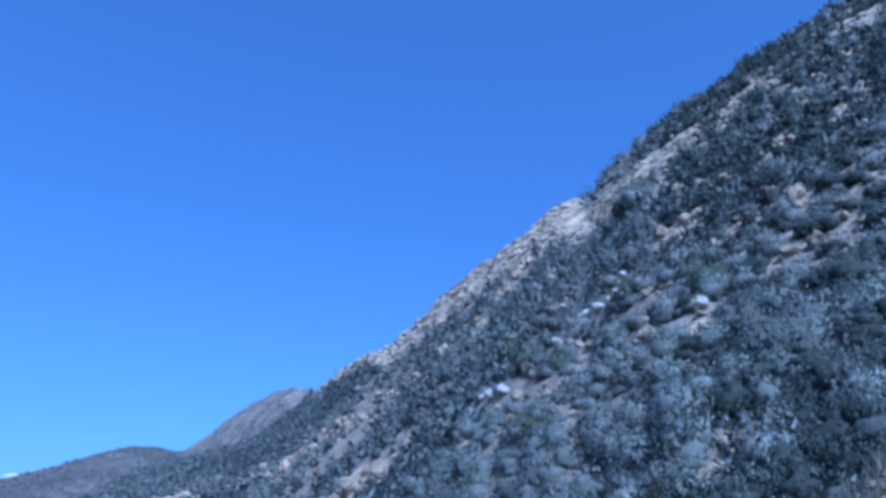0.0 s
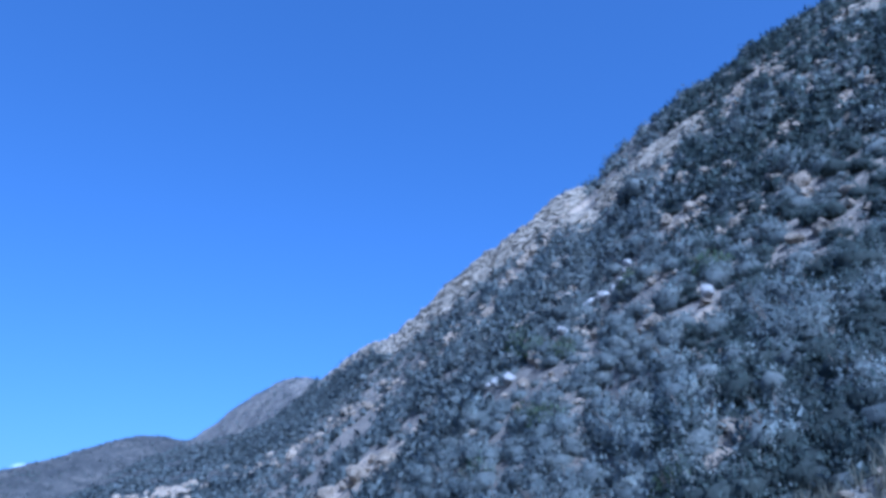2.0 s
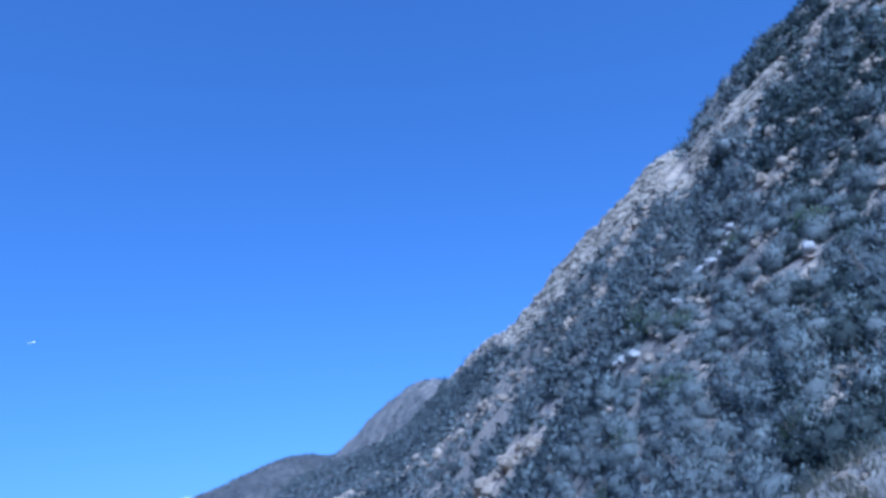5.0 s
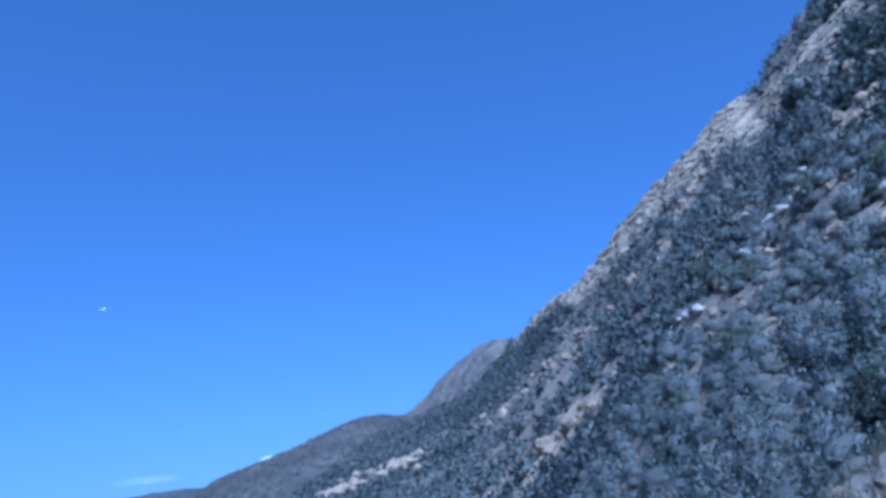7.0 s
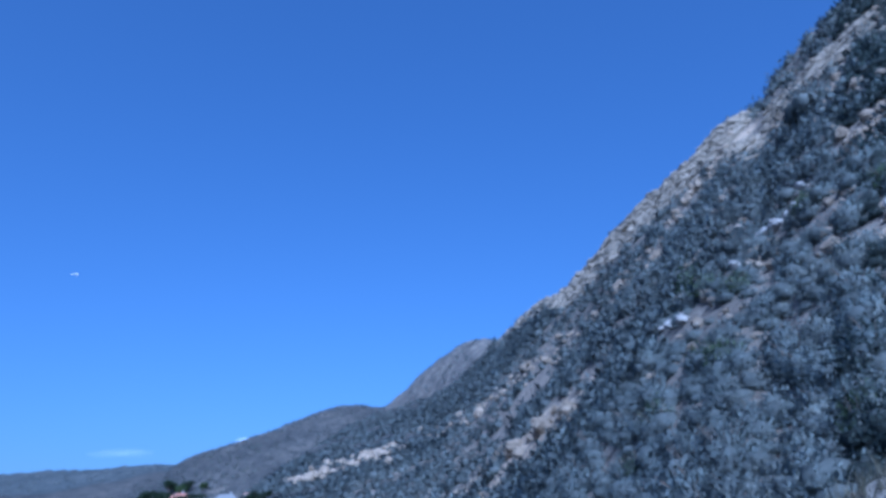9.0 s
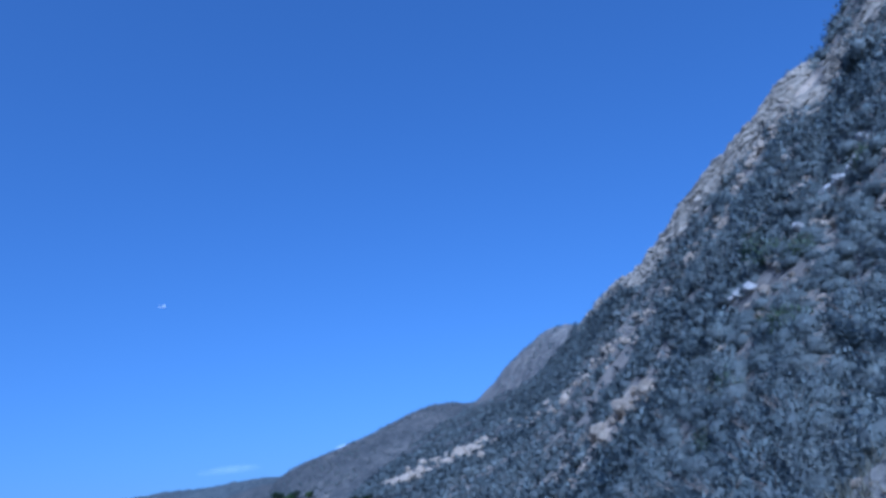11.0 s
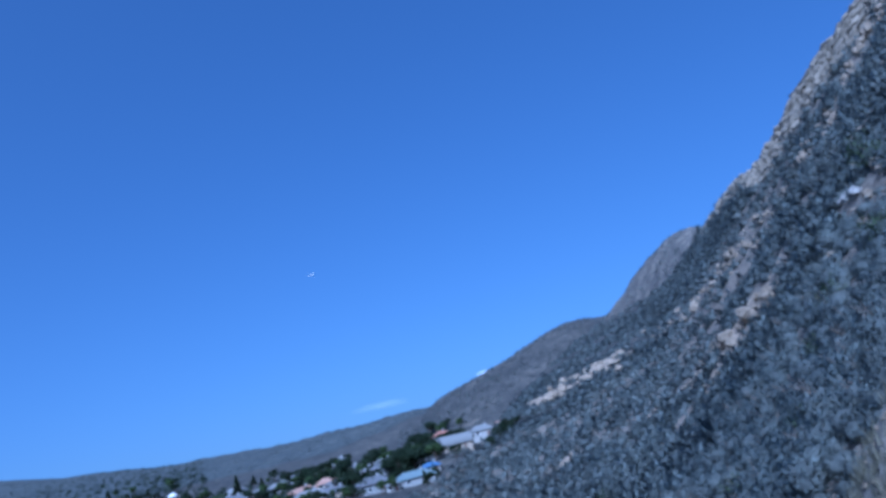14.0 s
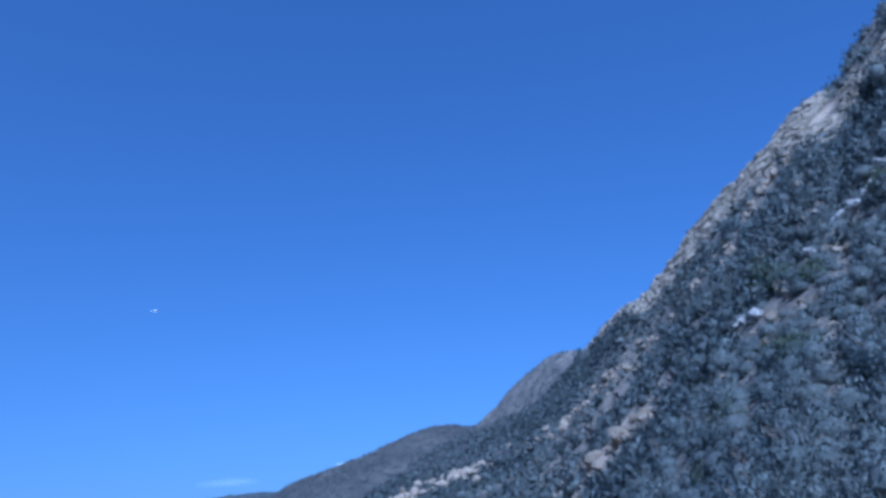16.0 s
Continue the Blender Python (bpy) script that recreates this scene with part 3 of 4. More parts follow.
scatter("spur_scrub", 1800, -34, -8, 215, 540, 1, 12, 0.5, 14, M_SCRUB, "distant low grey scrub on the spurs", (0.5, 1.7), -0.3, (0.4, 0.7), spur=True)
scatter("brown_spur_scrub", 1100, -19.5, -9, 240, 450, 1, 10, 0.5, 37, M_SCRUB, "low pale scrub dotted over the dry brown spur", (0.4, 1.5), -0.6, (0.4, 0.8), spur=True)
scatter("spur_dark_scrub", 2600, -36, -17.5, 300, 540, 1, 12, 0.5, 35, M_SCRUB_DARK, "distant dark scrub on the valley's spurs", (0.7, 2.4), -0.3, (0.4, 0.8), spur=True)
scatter("ridge_scrub", 1800, -54, -33, 600, 1150, 1, 6, 0.5, 36, M_SCRUB_DARK, "distant dark scrub on the low ridge", (0.8, 2.8), -0.2, (0.4, 0.8), spur=True)

rng = random.Random(21)
kinds = [shrub_thing(30 + k, 600, 0.11, M_SCRUB, "dry grey-green shrub rooted in the steep slope") for k in range(3)]
kinds += [shrub_thing(36, 600, 0.11, M_SCRUB_DARK, "dark green-grey shrub rooted in the steep slope")]
kinds += [shrub_thing(40 + k, 600, 0.11, M_GREEN, "fresh green shrub among the dry scrub") for k in range(2)]
first = set()
rs = np.random.RandomState(22)
az_s, rho_s = rs.uniform(-36, 36, 1200), 19 * (62 / 19) ** rs.uniform(0, 1, 1200)
free = open_spots(rs, az_s, rho_s, -0.3)
for az, rho in list(zip(az_s[free], rho_s[free]))[:220]:
    k = rng.randrange(4) if rng.random() < 0.92 else 4 + rng.randrange(2)
    s = rng.uniform(0.7, 1.4)
    m = Matrix.LocRotScale(at(az, rho, -0.1), Euler((rng.uniform(-0.12, 0.12), rng.uniform(-0.12, 0.12), rng.uniform(0, 6.28))), None)
    if k in first:
        ob = copy_thing(kinds[k], m)
    else:
        ob = kinds[k]
        ob.matrix_basis = m
        first.add(k)
    ob.scale = (s, s, s * rng.uniform(0.85, 1.3))
for az, el, s in ((6.5, 10.6, 1.9), (7.3, 10.2, 1.5), (6.9, 5.1, 1.2), (8.0, 5.0, 1.3), (15.5, 22, 3.0), (20.5, 16.2, 1.4)):
    ob = copy_thing(kinds[3 if s > 2 else 4 + (az > 7)], Matrix.LocRotScale(at(az, spot(az, el), -0.1), Euler((0, 0, az)), None))
    ob.scale = (s, s, s)


# ---- boulders ----
def boulder_mesh(seed, material):
    rng = random.Random(seed)
    bm = bmesh.new()
    bmesh.ops.create_icosphere(bm, subdivisions=2, radius=1.0)
    off = Vector((seed * 3.1, seed * 1.7, 0))
    for v in bm.verts:
        n = noise.fractal(v.co * 1.1 + off, 1.0, 2.0, 3)
        v.co *= 1 + 0.42 * n
        v.co.x *= 1.25
        for ax in range(3):
            v.co[ax] = round(v.co[ax] * 2.6) / 2.6 * 0.5 + v.co[ax] * 0.5
    me = bpy.data.meshes.new("boulder")
    bm.to_mesh(me)
    bm.free()
    me.materials.append(material)
    return me


PALE = [boulder_mesh(k, M_SLAB) for k in range(6)]
TAN = [boulder_mesh(20 + k, M_TAN) for k in range(4)]
SNOWY = [boulder_mesh(10 + k, M_WHITE) for k in range(3)]


def boulder(me, p, s, rng, label):
    ob = tagged(new("boulder", me), label, "boulder", "boulders on the slope")
    ob.matrix_basis = Matrix.LocRotScale(p, Euler((rng.uniform(-0.4, 0.4), rng.uniform(-0.4, 0.4), rng.uniform(0, 6.28))), (s * rng.uniform(0.7, 1.3), s, s * rng.uniform(0.7, 1.2)))
    return ob


for k, (p, s) in enumerate(WHITE_AT):
    boulder(SNOWY[k % 3], p + Vector((0, 0, 0.4)), s * 0.6, rng, "weathered white boulder standing out of the scrub")
for k, (p, s) in enumerate(LEDGE_AT):
    boulder(TAN[k % 4], p + Vector((0, 0, 0.15)), s, rng, "tan rock ledge showing through the scrub")
made = 0
while made < 50:
    az, rho = rng.uniform(-9, 34), rng.uniform(60, 128)
    p = at(az, rho)
    if rho > float(D1(az)) or float(rockiness(az, rho, p.x, p.y)) < 0.35 or float(E1(az)) - math.degrees(math.atan2(p.z, rho)) < 0.5:
        continue
    boulder(PALE[rng.randrange(6)], p + Vector((0, 0, 0.1)), rng.uniform(0.12, 0.42), rng, "pale weathered boulder in a rocky outcrop")
    made += 1
for k in range(45):
    u = rng.random()
    az, el = -25.0 + 7.6 * u + rng.gauss(0, 0.35), -3.0 + 2.1 * u + rng.gauss(0, 0.32)
    boulder(TAN[k % 4], at(az, spot(az, el), 0.4), rng.triangular(0.3, 1.3, 0.5), rng, "tan weathered boulder in a line of outcrops")


for k in range(70):
    az = rng.uniform(-15.5, 10.2)
    el = float(np.interp(az, LINE[:, 0], LINE[:, 1])) + rng.gauss(0, 0.5)
    d = spot(az, el)
    boulder(TAN[k % 4], at(az, d, 0.3), rng.triangular(0.18, 0.75, 0.28) * (1.3 if d > 110 else 1.0), rng, "tan weathered rock in the outcrop line below the slabs")


for k in range(24):
    u = rng.random()
    az, el = -10.8 + 7.2 * u + rng.gauss(0, 0.25), -2.9 + 4.7 * u + rng.gauss(0, 0.25)
    boulder(TAN[k % 4], at(az, spot(az, el), 0.3), rng.triangular(0.2, 0.8, 0.35), rng, "tan weathered rock beside a bare streak of the slope")


def rubble(count, seed):
    """Small loose stones round the bare ground and the outcrops, too small to pick apart."""
    rng = random.Random(seed)
    bm = bmesh.new()
    bmesh.ops.create_icosphere(bm, subdivisions=1, radius=1.0)
    ball, tri = [v.co.copy() for v in bm.verts], [tuple(v.index for v in f.verts) for f in bm.faces]
    bm.free()
    V, F = [], []
    for _ in range(count):
        kind = rng.random()
        if kind < 0.3:
            q, l, w, t = BARE_AT[rng.randrange(len(BARE_AT))]
            u, v = rng.gauss(0, 0.9) * l, rng.gauss(0, 1.0) * w
            x, y = q.x + u * math.cos(t) - v * math.sin(t), q.y + u * math.sin(t) + v * math.cos(t)
        elif kind < 0.42:
            az = rng.uniform(-13, 10.2)
            d = spot(az, float(np.interp(az, LINE[:, 0], LINE[:, 1])) + rng.gauss(0, 0.5))
            x, y = d * math.sin(radians(az)), d * math.cos(radians(az))
        elif kind < 0.85:
            az = rng.uniform(9, 34)
            d = spot(az, float(E1(az)) - rng.triangular(0.4, 5.5, 1.8))
            x, y = d * math.sin(radians(az)), d * math.cos(radians(az))
            if noise.fractal(Vector((x * 0.3, y * 0.3, 4)), 1.0, 2.0, 3) < 0.0:
                continue
        else:
            q, s = LEDGE_AT[rng.randrange(len(LEDGE_AT))]
            x, y = q.x + rng.gauss(0, 1.2), q.y + rng.gauss(0, 1.2)
        p = at(math.degrees(math.atan2(x, y)), math.hypot(x, y), 0.12)
        s, i = rng.uniform(0.08, 0.3), len(V)
        sq = Vector((rng.uniform(0.7, 1.5), rng.uniform(0.7, 1.3), rng.uniform(0.5, 1.1))) * s
        off = Vector((rng.uniform(0, 99), 0, 0))
        V += [p + Vector((c.x * sq.x, c.y * sq.y, c.z * sq.z)) * (1 + 0.5 * noise.noise(c * 1.3 + off)) for c in ball]
        F += [tuple(i + k for k in f) for f in tri]
    return tagged(link_mesh("rubble", V, F, M_TAN), "loose tan stones round bare ground and ledges", "stones", kind="stuff")


rubble(1700, 51)


def slab_blocks(name, count, az0, az1, size, seed, material, label, least):
    """Broken angular blocks and ledges of the rock outcrops, in one mesh."""
    rng, rs = random.Random(seed), np.random.RandomState(seed)
    bm = bmesh.new()
    bmesh.ops.create_cube(bm, size=2.0)
    bmesh.ops.bevel(bm, geom=bm.edges[:], offset=0.35, segments=1, affect="EDGES")
    bmesh.ops.triangulate(bm, faces=bm.faces[:])
    ball, tri = [v.co.copy() for v in bm.verts], [tuple(v.index for v in f.verts) for f in bm.faces]
    bm.free()
    V, F, made = [], [], 0
    while made < count:
        az, rho = rs.uniform(az0, az1, count), rs.uniform(55, 185, count)
        x, y = rho * np.sin(np.radians(az)), rho * np.cos(np.radians(az))
        for k in np.nonzero(rockiness(az, rho, x, y) > least)[0]:
            s = size * rng.uniform(0.4, 1.3) * (0.7 + rho[k] / 260)
            a, r = float(az[k]), float(rho[k])
            up = (at(a + 0.3, r) - at(a - 0.3, r)).cross(at(a, r + 0.5) - at(a, r - 0.5))
            up = (up.normalized() * (1 if up.z > 0 else -1) + Vector((rng.gauss(0, 0.16), rng.gauss(0, 0.16), 0.1))).normalized()
            along = Vector((D1(a + 2) * math.sin(radians(a + 2)) - D1(a - 2) * math.sin(radians(a - 2)), D1(a + 2) * math.cos(radians(a + 2)) - D1(a - 2) * math.cos(radians(a - 2)), rng.gauss(5, 2.0)))
            across = up.cross(along).normalized()
            along = across.cross(up)
            turn = Matrix((along, across, up)).transposed().to_quaternion()
            m = Matrix.LocRotScale(at(a, r, 0.12 * s), turn, Vector((s * rng.uniform(0.9, 2.6), s * rng.uniform(0.5, 1.1), s * rng.uniform(0.22, 0.5))))
            i = len(V)
            V += [m @ (c * (1 + 0.3 * noise.noise(c + Vector((made * 1.7, 0, 0))))) for c in ball]
            F += [tuple(i + q for q in f) for f in tri]
            made += 1
    return tagged(link_mesh(name, V, F, material), label, "rocks", kind="stuff")


slab_blocks("slab_rocks", 1500, -9, 12, 0.42, 61, M_SLAB, "broken pale slabs of weathered rock under the crest", 0.32)
slab_blocks("crag_rocks", 1700, 9, 34, 0.45, 62, M_SLAB, "broken grey-tan crags among scrub on the upper slope", 0.28)


# ---- the houses in the valley ----
def box(vs, fs, x0, x1, y0, y1, z0, z1):
    i = len(vs)
    vs += [(x, y, z) for z in (z0, z1) for x, y in ((x0, y0), (x1, y0), (x1, y1), (x0, y1))]
    fs += [tuple(i + q for q in f) for f in ((0, 3, 2, 1), (4, 5, 6, 7), (0, 1, 5, 4), (1, 2, 6, 5), (2, 3, 7, 6), (3, 0, 4, 7))]


def slab_piece(name, dims, material, parent, label=""):
    vs, fs = [], []
    box(vs, fs, *dims)
    return link_mesh(name, vs, fs, material, parent, label)


WALLS = [plain_material("white_stucco", (0.3, 0.29, 0.27)), plain_material("tan_stucco", (0.32, 0.27, 0.21)), plain_material("grey_stucco", (0.26, 0.26, 0.25))]
ROOFS = {"grey": plain_material("grey_shingle", (0.115, 0.115, 0.12), 0.85), "pale": plain_material("pale_shingle", (0.165, 0.165, 0.16), 0.85), "red": plain_material("red_tile", (0.27, 0.13, 0.09), 0.8),
         "pink": plain_material("salmon_tile", (0.29, 0.18, 0.13), 0.8), "teal": plain_material("blue_grey_sheet", (0.13, 0.165, 0.175), 0.7), "blue": plain_material("blue_sheet", (0.07, 0.12, 0.22), 0.7)}
M_DOOR = plain_material("painted_door", (0.18, 0.12, 0.09))
M_TRIM = plain_material("white_trim", (0.7, 0.69, 0.66))


def house(p, yaw, w, d, h, roof, wall, rise, label, arched=False):
    ob = tagged(new("house"), label, "house", "houses in the valley")
    ob.matrix_basis = Matrix.LocRotScale(p, Euler((0, 0, yaw)), None)
    slab_piece("wall", (-w / 2, w / 2, -d / 2, d / 2, -2.5, h), wall, ob)
    vs, fs = [], []
    o = 0.6
    if arched:
        n = 12
        for x in (-w / 2 - o, w / 2 + o):
            for k in range(n + 1):
                t = math.pi * k / n
                vs.append((x, -math.cos(t) * (d / 2 + o), h + math.sin(t) * rise))
            vs += [(x, -d / 2 - o, h - 0.3), (x, d / 2 + o, h - 0.3)]
        m = n + 3
        fs = [(k, k + 1, m + k + 1, m + k) for k in range(n)] + [(0, m, m + n + 1, n + 1), (n, n + 2, m + n + 2, m + n), tuple(range(n, -1, -1)) + (n + 1, n + 2), tuple(m + k for k in range(n + 1)) + (m + n + 2, m + n + 1), (n + 1, m + n + 1, m + n + 2, n + 2)]
    else:
        hip = d * 0.35
        vs = [(-w / 2 - o, -d / 2 - o, h), (w / 2 + o, -d / 2 - o, h), (w / 2 + o, d / 2 + o, h), (-w / 2 - o, d / 2 + o, h), (-w / 2 + hip, 0, h + rise), (w / 2 - hip, 0, h + rise)]
        vs += [(x, y, h - 0.25) for x, y, _ in vs[:4]]
        fs = [(0, 1, 5, 4), (2, 3, 4, 5), (1, 2, 5), (3, 0, 4), (0, 6, 7, 1), (1, 7, 8, 2), (2, 8, 9, 3), (3, 9, 6, 0), (6, 9, 8, 7)]
    top = link_mesh("roof", vs, fs, roof, ob)
    if not arched:
        slab_piece("chimney", (w * 0.18, w * 0.18 + 0.9, 0.2, 1.1, h + rise * 0.3, h + rise + 0.7), WALLS[2], top)
    n = max(2, int(w / 4.5))
    for k in range(n):
        x = -w / 2 + (k + 0.5) * w / n
        if k == n // 2:
            slab_piece("door", (x - 0.5, x + 0.5, -d / 2 - 0.06, -d / 2, 0.0, 2.05), M_DOOR, ob)
        else:
            win = slab_piece("window", (x - 0.85, x + 0.85, -d / 2 - 0.05, -d / 2, 0.9, 2.2), M_TRIM, ob)
            slab_piece("pane", (x - 0.72, x + 0.72, -d / 2 - 0.07, -d / 2 - 0.05, 1.02, 2.08), M_GLASS, win)
    for y in (-d * 0.22, d * 0.22):
        win = slab_piece("window", (w / 2, w / 2 + 0.05, y - 0.7, y + 0.7, 0.9, 2.2), M_TRIM, ob)
        slab_piece("pane", (w / 2 + 0.05, w / 2 + 0.07, y - 0.58, y + 0.58, 1.02, 2.08), M_GLASS, win)
    return ob


def valley_house(az, rho, w, d, h, roof, wall, rise, turn, label, arched=False):
    return house(at(az, rho, 0.3), radians(-az + turn), 0.76 * w, 0.76 * d, 0.85 * h, ROOFS[roof], WALLS[wall], 0.8 * rise, label, arched)


valley_house(-29.4, 352, 13, 9, 3.6, "pale", 0, 2.6, 5, "white house with a pale hipped roof at the slope's foot")
valley_house(-27.7, 350, 6, 5, 2.4, "pink", 1, 1.6, 20, "small tan house with a salmon tile roof")
valley_house(-31.6, 322, 17, 11, 3.0, "pale", 1, 4.4, 14, "long tan building under an arched pale roof", True)
valley_house(-33.2, 338, 7, 7, 3.6, "grey", 0, 1.2, -10, "boxy white house beside the arched building")
valley_house(-32.5, 372, 10, 8, 3.4, "red", 0, 2.6, 35, "white house with a red tile roof")
valley_house(-35.2, 268, 17, 9, 3.2, "teal", 2, 2.4, 12, "grey house with a long blue-grey sheet roof")
valley_house(-33.8, 282, 8, 7, 2.8, "blue", 0, 1.5, 8, "small white house with a bright blue sheet roof")
valley_house(-38.4, 272, 14, 9, 4.0, "grey", 2, 2.6, 18, "grey house with a plain grey shingle roof")
valley_house(-37.0, 262, 6, 5, 3.0, "pale", 0, 0.9, 5, "low white outbuilding beside the grey house")
valley_house(-41.7, 320, 11, 8, 3.2, "pink", 1, 2.2, -12, "tan house with a salmon tile roof")
valley_house(-43.2, 296, 14, 8, 3.0, "pale", 0, 2.2, 10, "white house with a pale shingle roof among trees")
valley_house(-45.2, 352, 13, 9, 3.2, "pale", 2, 2.2, 25, "grey house with a pale shingle roof among trees")
valley_house(-41.2, 290, 11, 8, 3.0, "grey", 1, 2.2, 8, "tan house with a grey shingle roof")
valley_house(-34.8, 392, 10, 8, 3.2, "pale", 0, 1.8, 30, "white house below the far ridge")
valley_house(-34.0, 405, 8, 6, 2.6, "grey", 0, 1.8, -20, "white house with a grey roof near the ridge's foot")
hr = random.Random(5)
for k in range(26):
    az, rho = hr.uniform(-56, -36), hr.uniform(290, 430)
    r = hr.choice(["grey", "pale", "pale", "grey", "grey", "pale", "pale", "pink"])
    wl = hr.randrange(3)
    valley_house(az, rho, hr.uniform(9, 15), hr.uniform(7, 10), hr.uniform(2.4, 2.9), r, wl, hr.uniform(1.6, 2.6), hr.uniform(-30, 40),
                 {0: "white", 1: "tan", 2: "grey"}[wl] + " stucco house with a " + {"grey": "grey shingle", "pale": "pale shingle", "red": "red tile", "pink": "salmon tile"}[r] + " roof")


def dome(az, rho, r):
    ob = tagged(new("storage_dome"), "round white storage dome on the valley floor", "dome")
    ob.matrix_basis = Matrix.Translation(at(az, rho, 0))
    bm = bmesh.new()
    bmesh.ops.create_uvsphere(bm, u_segments=24, v_segments=12, radius=r)
    for v in bm.verts:
        v.co.z = max(v.co.z * 0.85, 0) + 1.5
    me = bpy.data.meshes.new("shell")
    bm.to_mesh(me)
    bm.free()
    me.materials.append(M_TRIM)
    s = new("shell", me)
    s.parent = ob
    vs, fs = [], []
    tube(vs, fs, Vector((0, 0, -1)), Vector((0, 0, 1.9)), r * 1.01, r * 1.01, 24)
    link_mesh("base_ring", vs, fs, WALLS[2], ob, "grey base wall")


dome(-52.4, 500, 2.7)


# ---- valley trees ----
def tree_thing(seed, kind):
    rng = random.Random(seed)
    pine, pale = kind == "conifer", kind == "light"
    ob = tagged(new("tree"), {"conifer": "tall dark conifer among the valley houses", "round": "dark green broad-crowned tree among the valley houses", "light": "light green leafy tree beside a house"}[kind], "tree", "trees in the valley")
    vs, fs = [], []
    h = 10.0
    tube(vs, fs, Vector((0, 0, -0.6)), Vector((0.1, 0, h * 0.45)), 0.32, 0.2, 7)
    tube(vs, fs, Vector((0.1, 0, h * 0.45)), Vector((0, 0.1, h * 0.9)), 0.2, 0.05, 6)
    for k in range(7):
        t, z = rng.uniform(0, 6.28), rng.uniform(0.3, 0.7) * h
        tube(vs, fs, Vector((0.05, 0, z)), Vector((math.cos(t) * 2.2, math.sin(t) * 2.2, z + 1.4)), 0.12, 0.03, 5)
    link_mesh("trunk", vs, fs, M_BARK, ob)
    lv, lf = [], []
    for _ in range(650):
        if pine:
            z = rng.uniform(0.12, 1.0) * h
            r = (1.05 - z / h) * 2.6 * rng.uniform(0.4, 1.05)
            t = rng.uniform(0, 6.28)
            c = Vector((math.cos(t) * r, math.sin(t) * r, z))
        else:
            q = rng.randrange(9)
            lobe = random.Random(seed * 50 + q)
            o = Vector((lobe.uniform(-2.4, 2.4), lobe.uniform(-2.4, 2.4), lobe.uniform(0.45, 0.85) * h))
            dd = Vector((rng.gauss(0, 1), rng.gauss(0, 1), rng.gauss(0, 1))).normalized() * lobe.uniform(1.3, 2.2) * rng.uniform(0.6, 1.05)
            c = o + dd
        a = Vector((rng.gauss(0, 1), rng.gauss(0, 1), rng.gauss(0, 1))).normalized()
        b = a.orthogonal().normalized()
        s = rng.uniform(0.5, 1.0)
        i = len(lv)
        lv += [c - b * s * 0.5, c + b * s * 0.5, c + a * s]
        lf.append((i, i + 1, i + 2))
    soft_normals(link_mesh("crown", lv, lf, M_TREE_LIGHT if pale else M_TREE, ob).data, np.array([0, 0, h * 0.5]), 0.2)
    return ob


TREES = [tree_thing(1, "round"), tree_thing(2, "round"), tree_thing(3, "conifer"), tree_thing(4, "light")]
used = set()


def plant(k, az, rho, s, wide=1.0):
    m = Matrix.LocRotScale(at(az, rho, 0), Euler((0, 0, az * 7)), None)
    if k in used:
        ob = copy_thing(TREES[k], m)
    else:
        ob, _ = TREES[k], used.add(k)
        ob.matrix_basis = m
    ob.scale = (s * wide, s * wide, s)


for k, az, rho, s, wide in ((0, -35.0, 300, 1.0, 1.6), (1, -36.2, 296, 1.0, 1.5), (0, -36.9, 300, 0.9, 1.3), (1, -34.3, 306, 0.7, 1.3), (3, -33.3, 300, 0.75, 1.4), (3, -37.1, 258, 0.6, 1.0),
                             (0, -27.4, 122, 0.30, 1.3), (1, -28.1, 117, 0.26, 1.3), (0, -26.7, 126, 0.22, 1.2), (1, -28.9, 112, 0.2, 1.2), (2, -30.4, 340, 0.6, 1.0), (2, -48.1, 380, 1.0, 1.0),
                             (0, -42.5, 350, 1.1, 1.3), (1, -43.3, 355, 0.9, 1.2), (2, -40.3, 300, 1.1, 1.2), (0, -39.8, 300, 1.0, 1.0), (1, -40.8, 310, 0.9, 1.0), (0, -34.0, 345, 0.6, 1.2), (3, -31.0, 380, 0.5, 1.2), (0, -32.0, 395, 0.6, 1.3)):
    plant(k, az, rho, s, wide)
tr, placed_trees = random.Random(8), 0
for _ in range(26):
    plant(tr.choice([0, 1, 2, 3]), tr.uniform(-47, -34), tr.uniform(255, 300), tr.uniform(0.3, 0.55), tr.uniform(1.0, 1.5))
for _ in range(75):
    plant(tr.choice([0, 1, 0, 1, 2, 3]), tr.uniform(-45, -31.5), tr.uniform(330, 410), tr.uniform(0.4, 0.75), tr.uniform(1.1, 1.7))
for _ in range(620):
    az = tr.uniform(-58, -30.5)
    rho = tr.uniform(290, 400) if az > -36 else tr.uniform(268, 440) if az > -52 else tr.uniform(300, 800)
    if ground(az, rho) > -25.0 or placed_trees >= 170:
        continue
    placed_trees += 1
    plant(tr.choice([0, 1, 0, 1, 2, 3]), az, rho, tr.uniform(0.32, 0.68), tr.uniform(1.0, 1.7))
scatter("valley_grove", 420, -57, -33.4, 275, 430, 2, 60, 0.3, 18, M_TREE, "dark tree belts between the valley houses", (1.2, 3.0), -0.35, (1.0, 1.9), spur=True)
scatter("far_grove", 5200, -70, -50, 440, 2600, 1, 12, 0.5, 16, M_TREE, "far belts of dark trees on the plain", (1.2, 3.6), -0.4, (0.6, 1.1), spur=True)


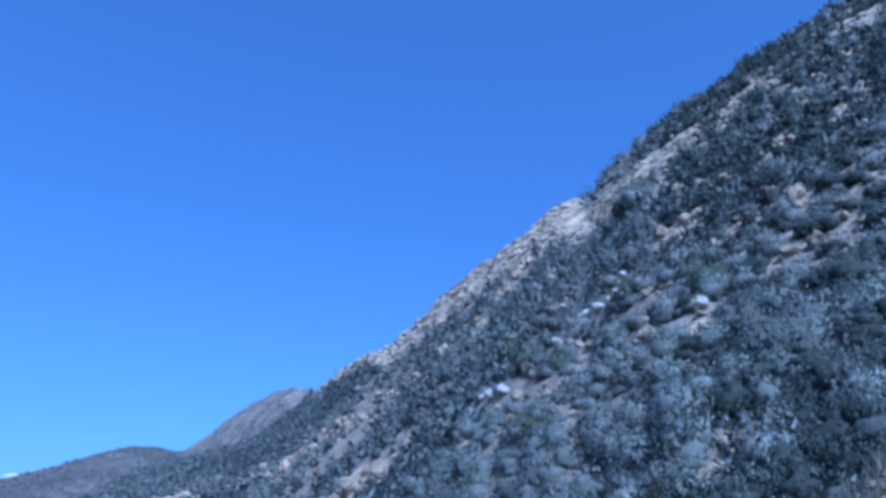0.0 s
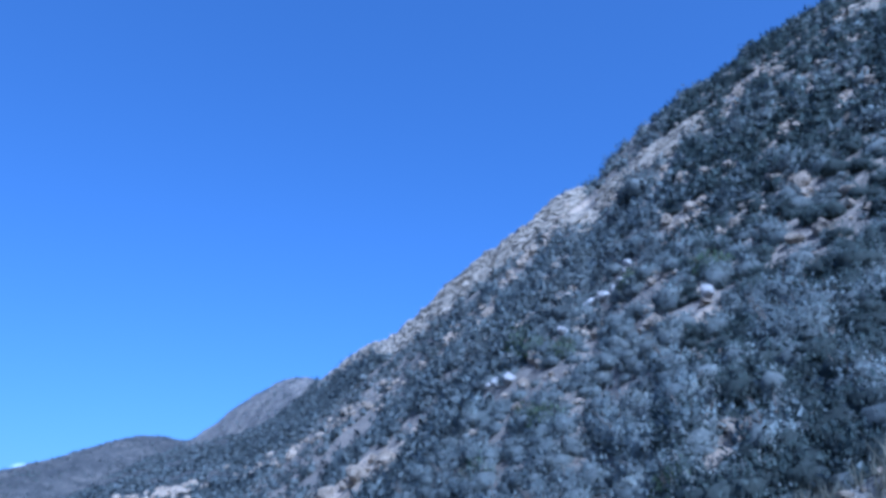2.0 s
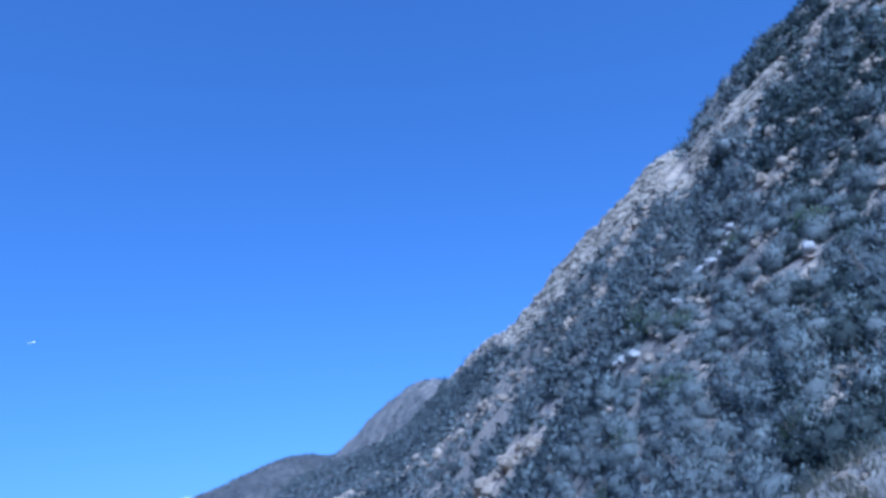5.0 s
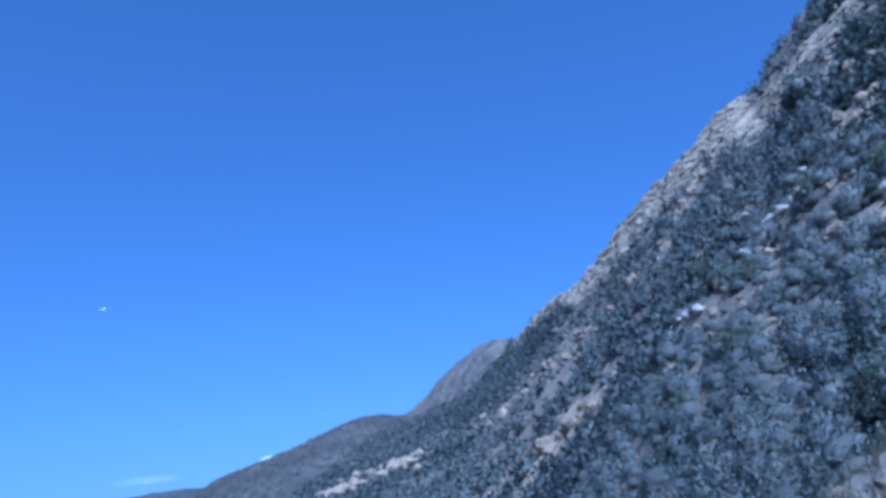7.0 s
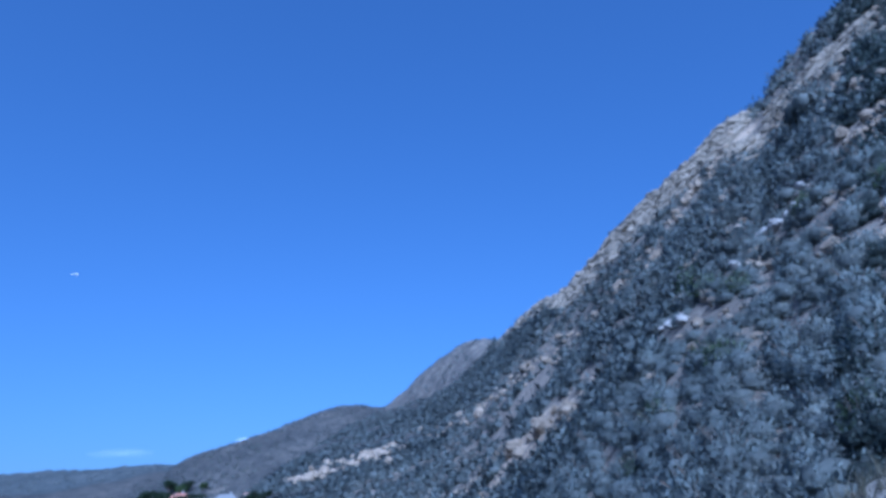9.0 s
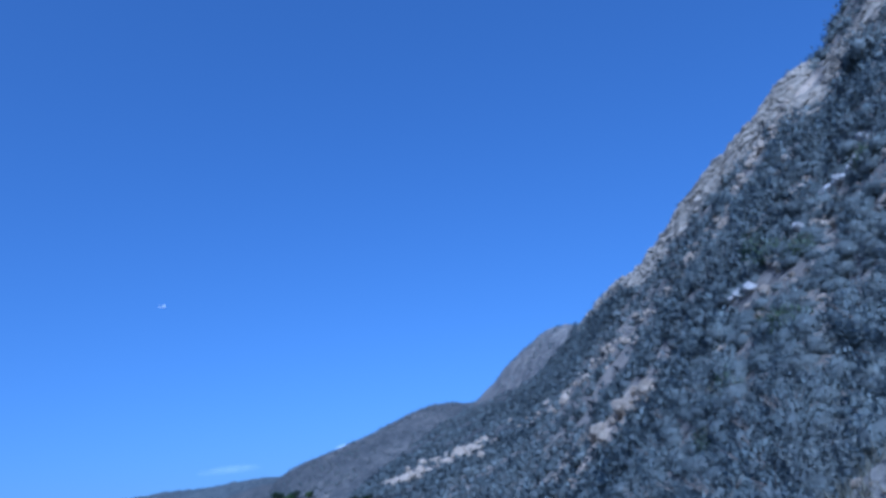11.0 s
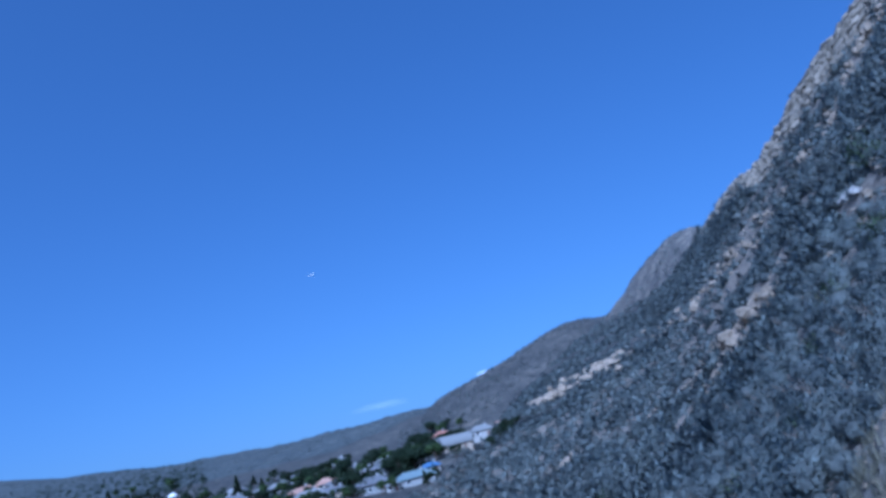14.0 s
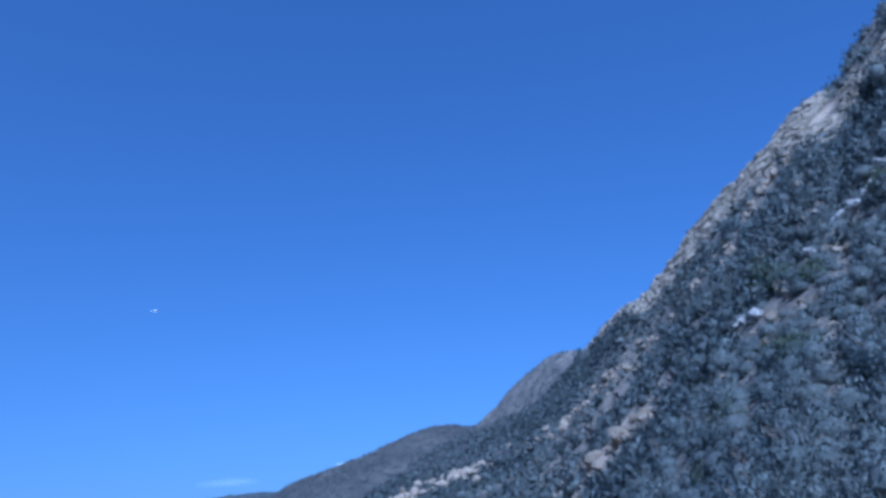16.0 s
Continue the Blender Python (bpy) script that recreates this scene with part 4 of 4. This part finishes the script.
# ---- dry grass on the near bank ----
def grass(count, seed):
    rng = random.Random(seed)
    V, F = [], []
    for _ in range(count):
        az, rho = rng.uniform(2, 55), rng.uniform(4.5, 16.8)
        p = at(az, rho, -0.02)
        for _ in range(9):
            t, l = rng.uniform(0, 6.28), rng.uniform(0.15, 0.5)
            q = p + Vector((rng.gauss(0, 0.09), rng.gauss(0, 0.09), 0))
            u = Vector((math.cos(t), math.sin(t), 0)) * 0.02
            i = len(V)
            V += [q - u, q + u, q + Vector((rng.gauss(0, 0.12), rng.gauss(0, 0.12), l))]
            F.append((i, i + 1, i + 2))
    return tagged(link_mesh("dry_grass", V, F, M_GRASS), "pale dry grass tufts on the near bank", "grass", kind="stuff")


grass(3500, 17)


def bank_stones(count, seed):
    """Loose gravel and stones lying on the near bank, too small to pick apart."""
    rng = random.Random(seed)
    bm = bmesh.new()
    bmesh.ops.create_icosphere(bm, subdivisions=1, radius=1.0)
    ball, tri = [v.co.copy() for v in bm.verts], [tuple(v.index for v in f.verts) for f in bm.faces]
    bm.free()
    V, F = [], []
    for k in range(count):
        p, s, i = at(rng.uniform(5, 48), rng.uniform(9.5, 14.5), 0.0), 0.02 + 0.12 * rng.random() ** 3, len(V)
        sq = Vector((rng.uniform(0.7, 1.5), rng.uniform(0.7, 1.3), rng.uniform(0.5, 0.9))) * s
        V += [p + Vector((c.x * sq.x, c.y * sq.y, c.z * sq.z)) * (1 + 0.5 * noise.noise(c * 1.3 + Vector((k * 2.3, 0, 0)))) for c in ball]
        F += [tuple(i + q for q in f) for f in tri]
    return tagged(link_mesh("bank_stones", V, F, M_TAN), "loose stones and gravel on the near bank", "stones", kind="stuff")


bank_stones(1600, 19)


# ---- the model helicopter in the air ----
def model_helicopter(p, yaw):
    ob = tagged(new("model_helicopter"), "small white radio-controlled model helicopter in flight", "model helicopter")
    ob.matrix_basis = Matrix.LocRotScale(p, Euler((radians(10), radians(-12), yaw)), Vector((0.8, 0.8, 0.8)))
    bm = bmesh.new()
    bmesh.ops.create_uvsphere(bm, u_segments=16, v_segments=10, radius=0.11)
    for v in bm.verts:
        v.co.x *= 2.0 if v.co.x < 0 else 1.4
        v.co.z *= 0.95
    me = bpy.data.meshes.new("fuselage")
    bm.to_mesh(me)
    bm.free()
    me.materials.append(M_TRIM)
    new("fuselage", me).parent = ob
    def stick(name, a, b, r, m, label=""):
        vs, fs = [], []
        tube(vs, fs, Vector(a), Vector(b), r, r * 0.8, 8)
        return link_mesh(name, vs, fs, m, ob, label)
    stick("tail_boom", (-0.15, 0, 0.02), (-0.55, 0, 0.04), 0.022, M_TRIM)
    stick("mast", (0, 0, 0.08), (0, 0, 0.19), 0.012, M_GLASS)
    for s in (-1, 1):
        slab_piece("rotor_blade", (0.02 * s, 0.46 * s, -0.02, 0.02, 0.185, 0.192) if s > 0 else (-0.46, -0.02, -0.02, 0.02, 0.185, 0.192), M_GLASS, ob, "thin dark rotor blade")
        stick("skid", (-0.14, 0.09 * s, -0.15), (0.16, 0.09 * s, -0.15), 0.008, M_GLASS)
        stick("skid_strut", (0, 0.05 * s, -0.07), (0, 0.09 * s, -0.15), 0.007, M_GLASS)
    slab_piece("tail_fin", (-0.58, -0.50, -0.006, 0.006, -0.03, 0.16), M_TRIM, ob)


MODEL = (-40.8, 11.6, 75.0)      # bearing, rise and distance of the model in the air
model_helicopter(Vector((math.sin(radians(MODEL[0])) * math.cos(radians(MODEL[1])), math.cos(radians(MODEL[0])) * math.cos(radians(MODEL[1])), math.sin(radians(MODEL[1])))) * MODEL[2], radians(50))


# ---- thin clouds behind the ridge ----
def cloud(az, el, dist, seed, wide, high, alpha, label):
    m, nt, sh = mat("thin_cloud", 1.0, 0.0)
    sh.inputs["Base Color"].default_value = (0.85, 0.86, 0.88, 1)
    sh.inputs["Alpha"].default_value = alpha
    rng = random.Random(seed)
    bm = bmesh.new()
    for k in range(3):
        p = Vector(((k - 1) * 0.3 * wide, (k - 1) * 60.0, -abs(k - 1) * 0.25 * high))
        bmesh.ops.create_icosphere(bm, subdivisions=4, radius=1.0, matrix=Matrix.Translation(p) @ Matrix.Diagonal((rng.uniform(0.45, 0.65) * wide, high, rng.uniform(0.6, 1.0) * high, 1)))
    for v in bm.verts:
        v.co += v.co.normalized() * noise.fractal(v.co * 0.06, 1.0, 2.0, 3) * 4
    for f in bm.faces:
        f.smooth = True
    me = bpy.data.meshes.new("cloud")
    bm.to_mesh(me)
    bm.free()
    me.materials.append(m)
    ob = tagged(new("cloud", me), label, "cloud", kind="structure")
    e, a = radians(el), radians(az)
    ob.matrix_basis = Matrix.LocRotScale(Vector((math.sin(a) * math.cos(e), math.cos(a) * math.cos(e), math.sin(e))) * dist, Euler((0, 0, -a)), None)


cloud(-28.2, 0.2, 3800, 3, 60, 17, 0.10, "small thin white cloud low over the far ridge")
cloud(-36.5, -0.5, 3900, 4, 190, 26, 0.02, "faint white wisp of cloud over the low ridge")
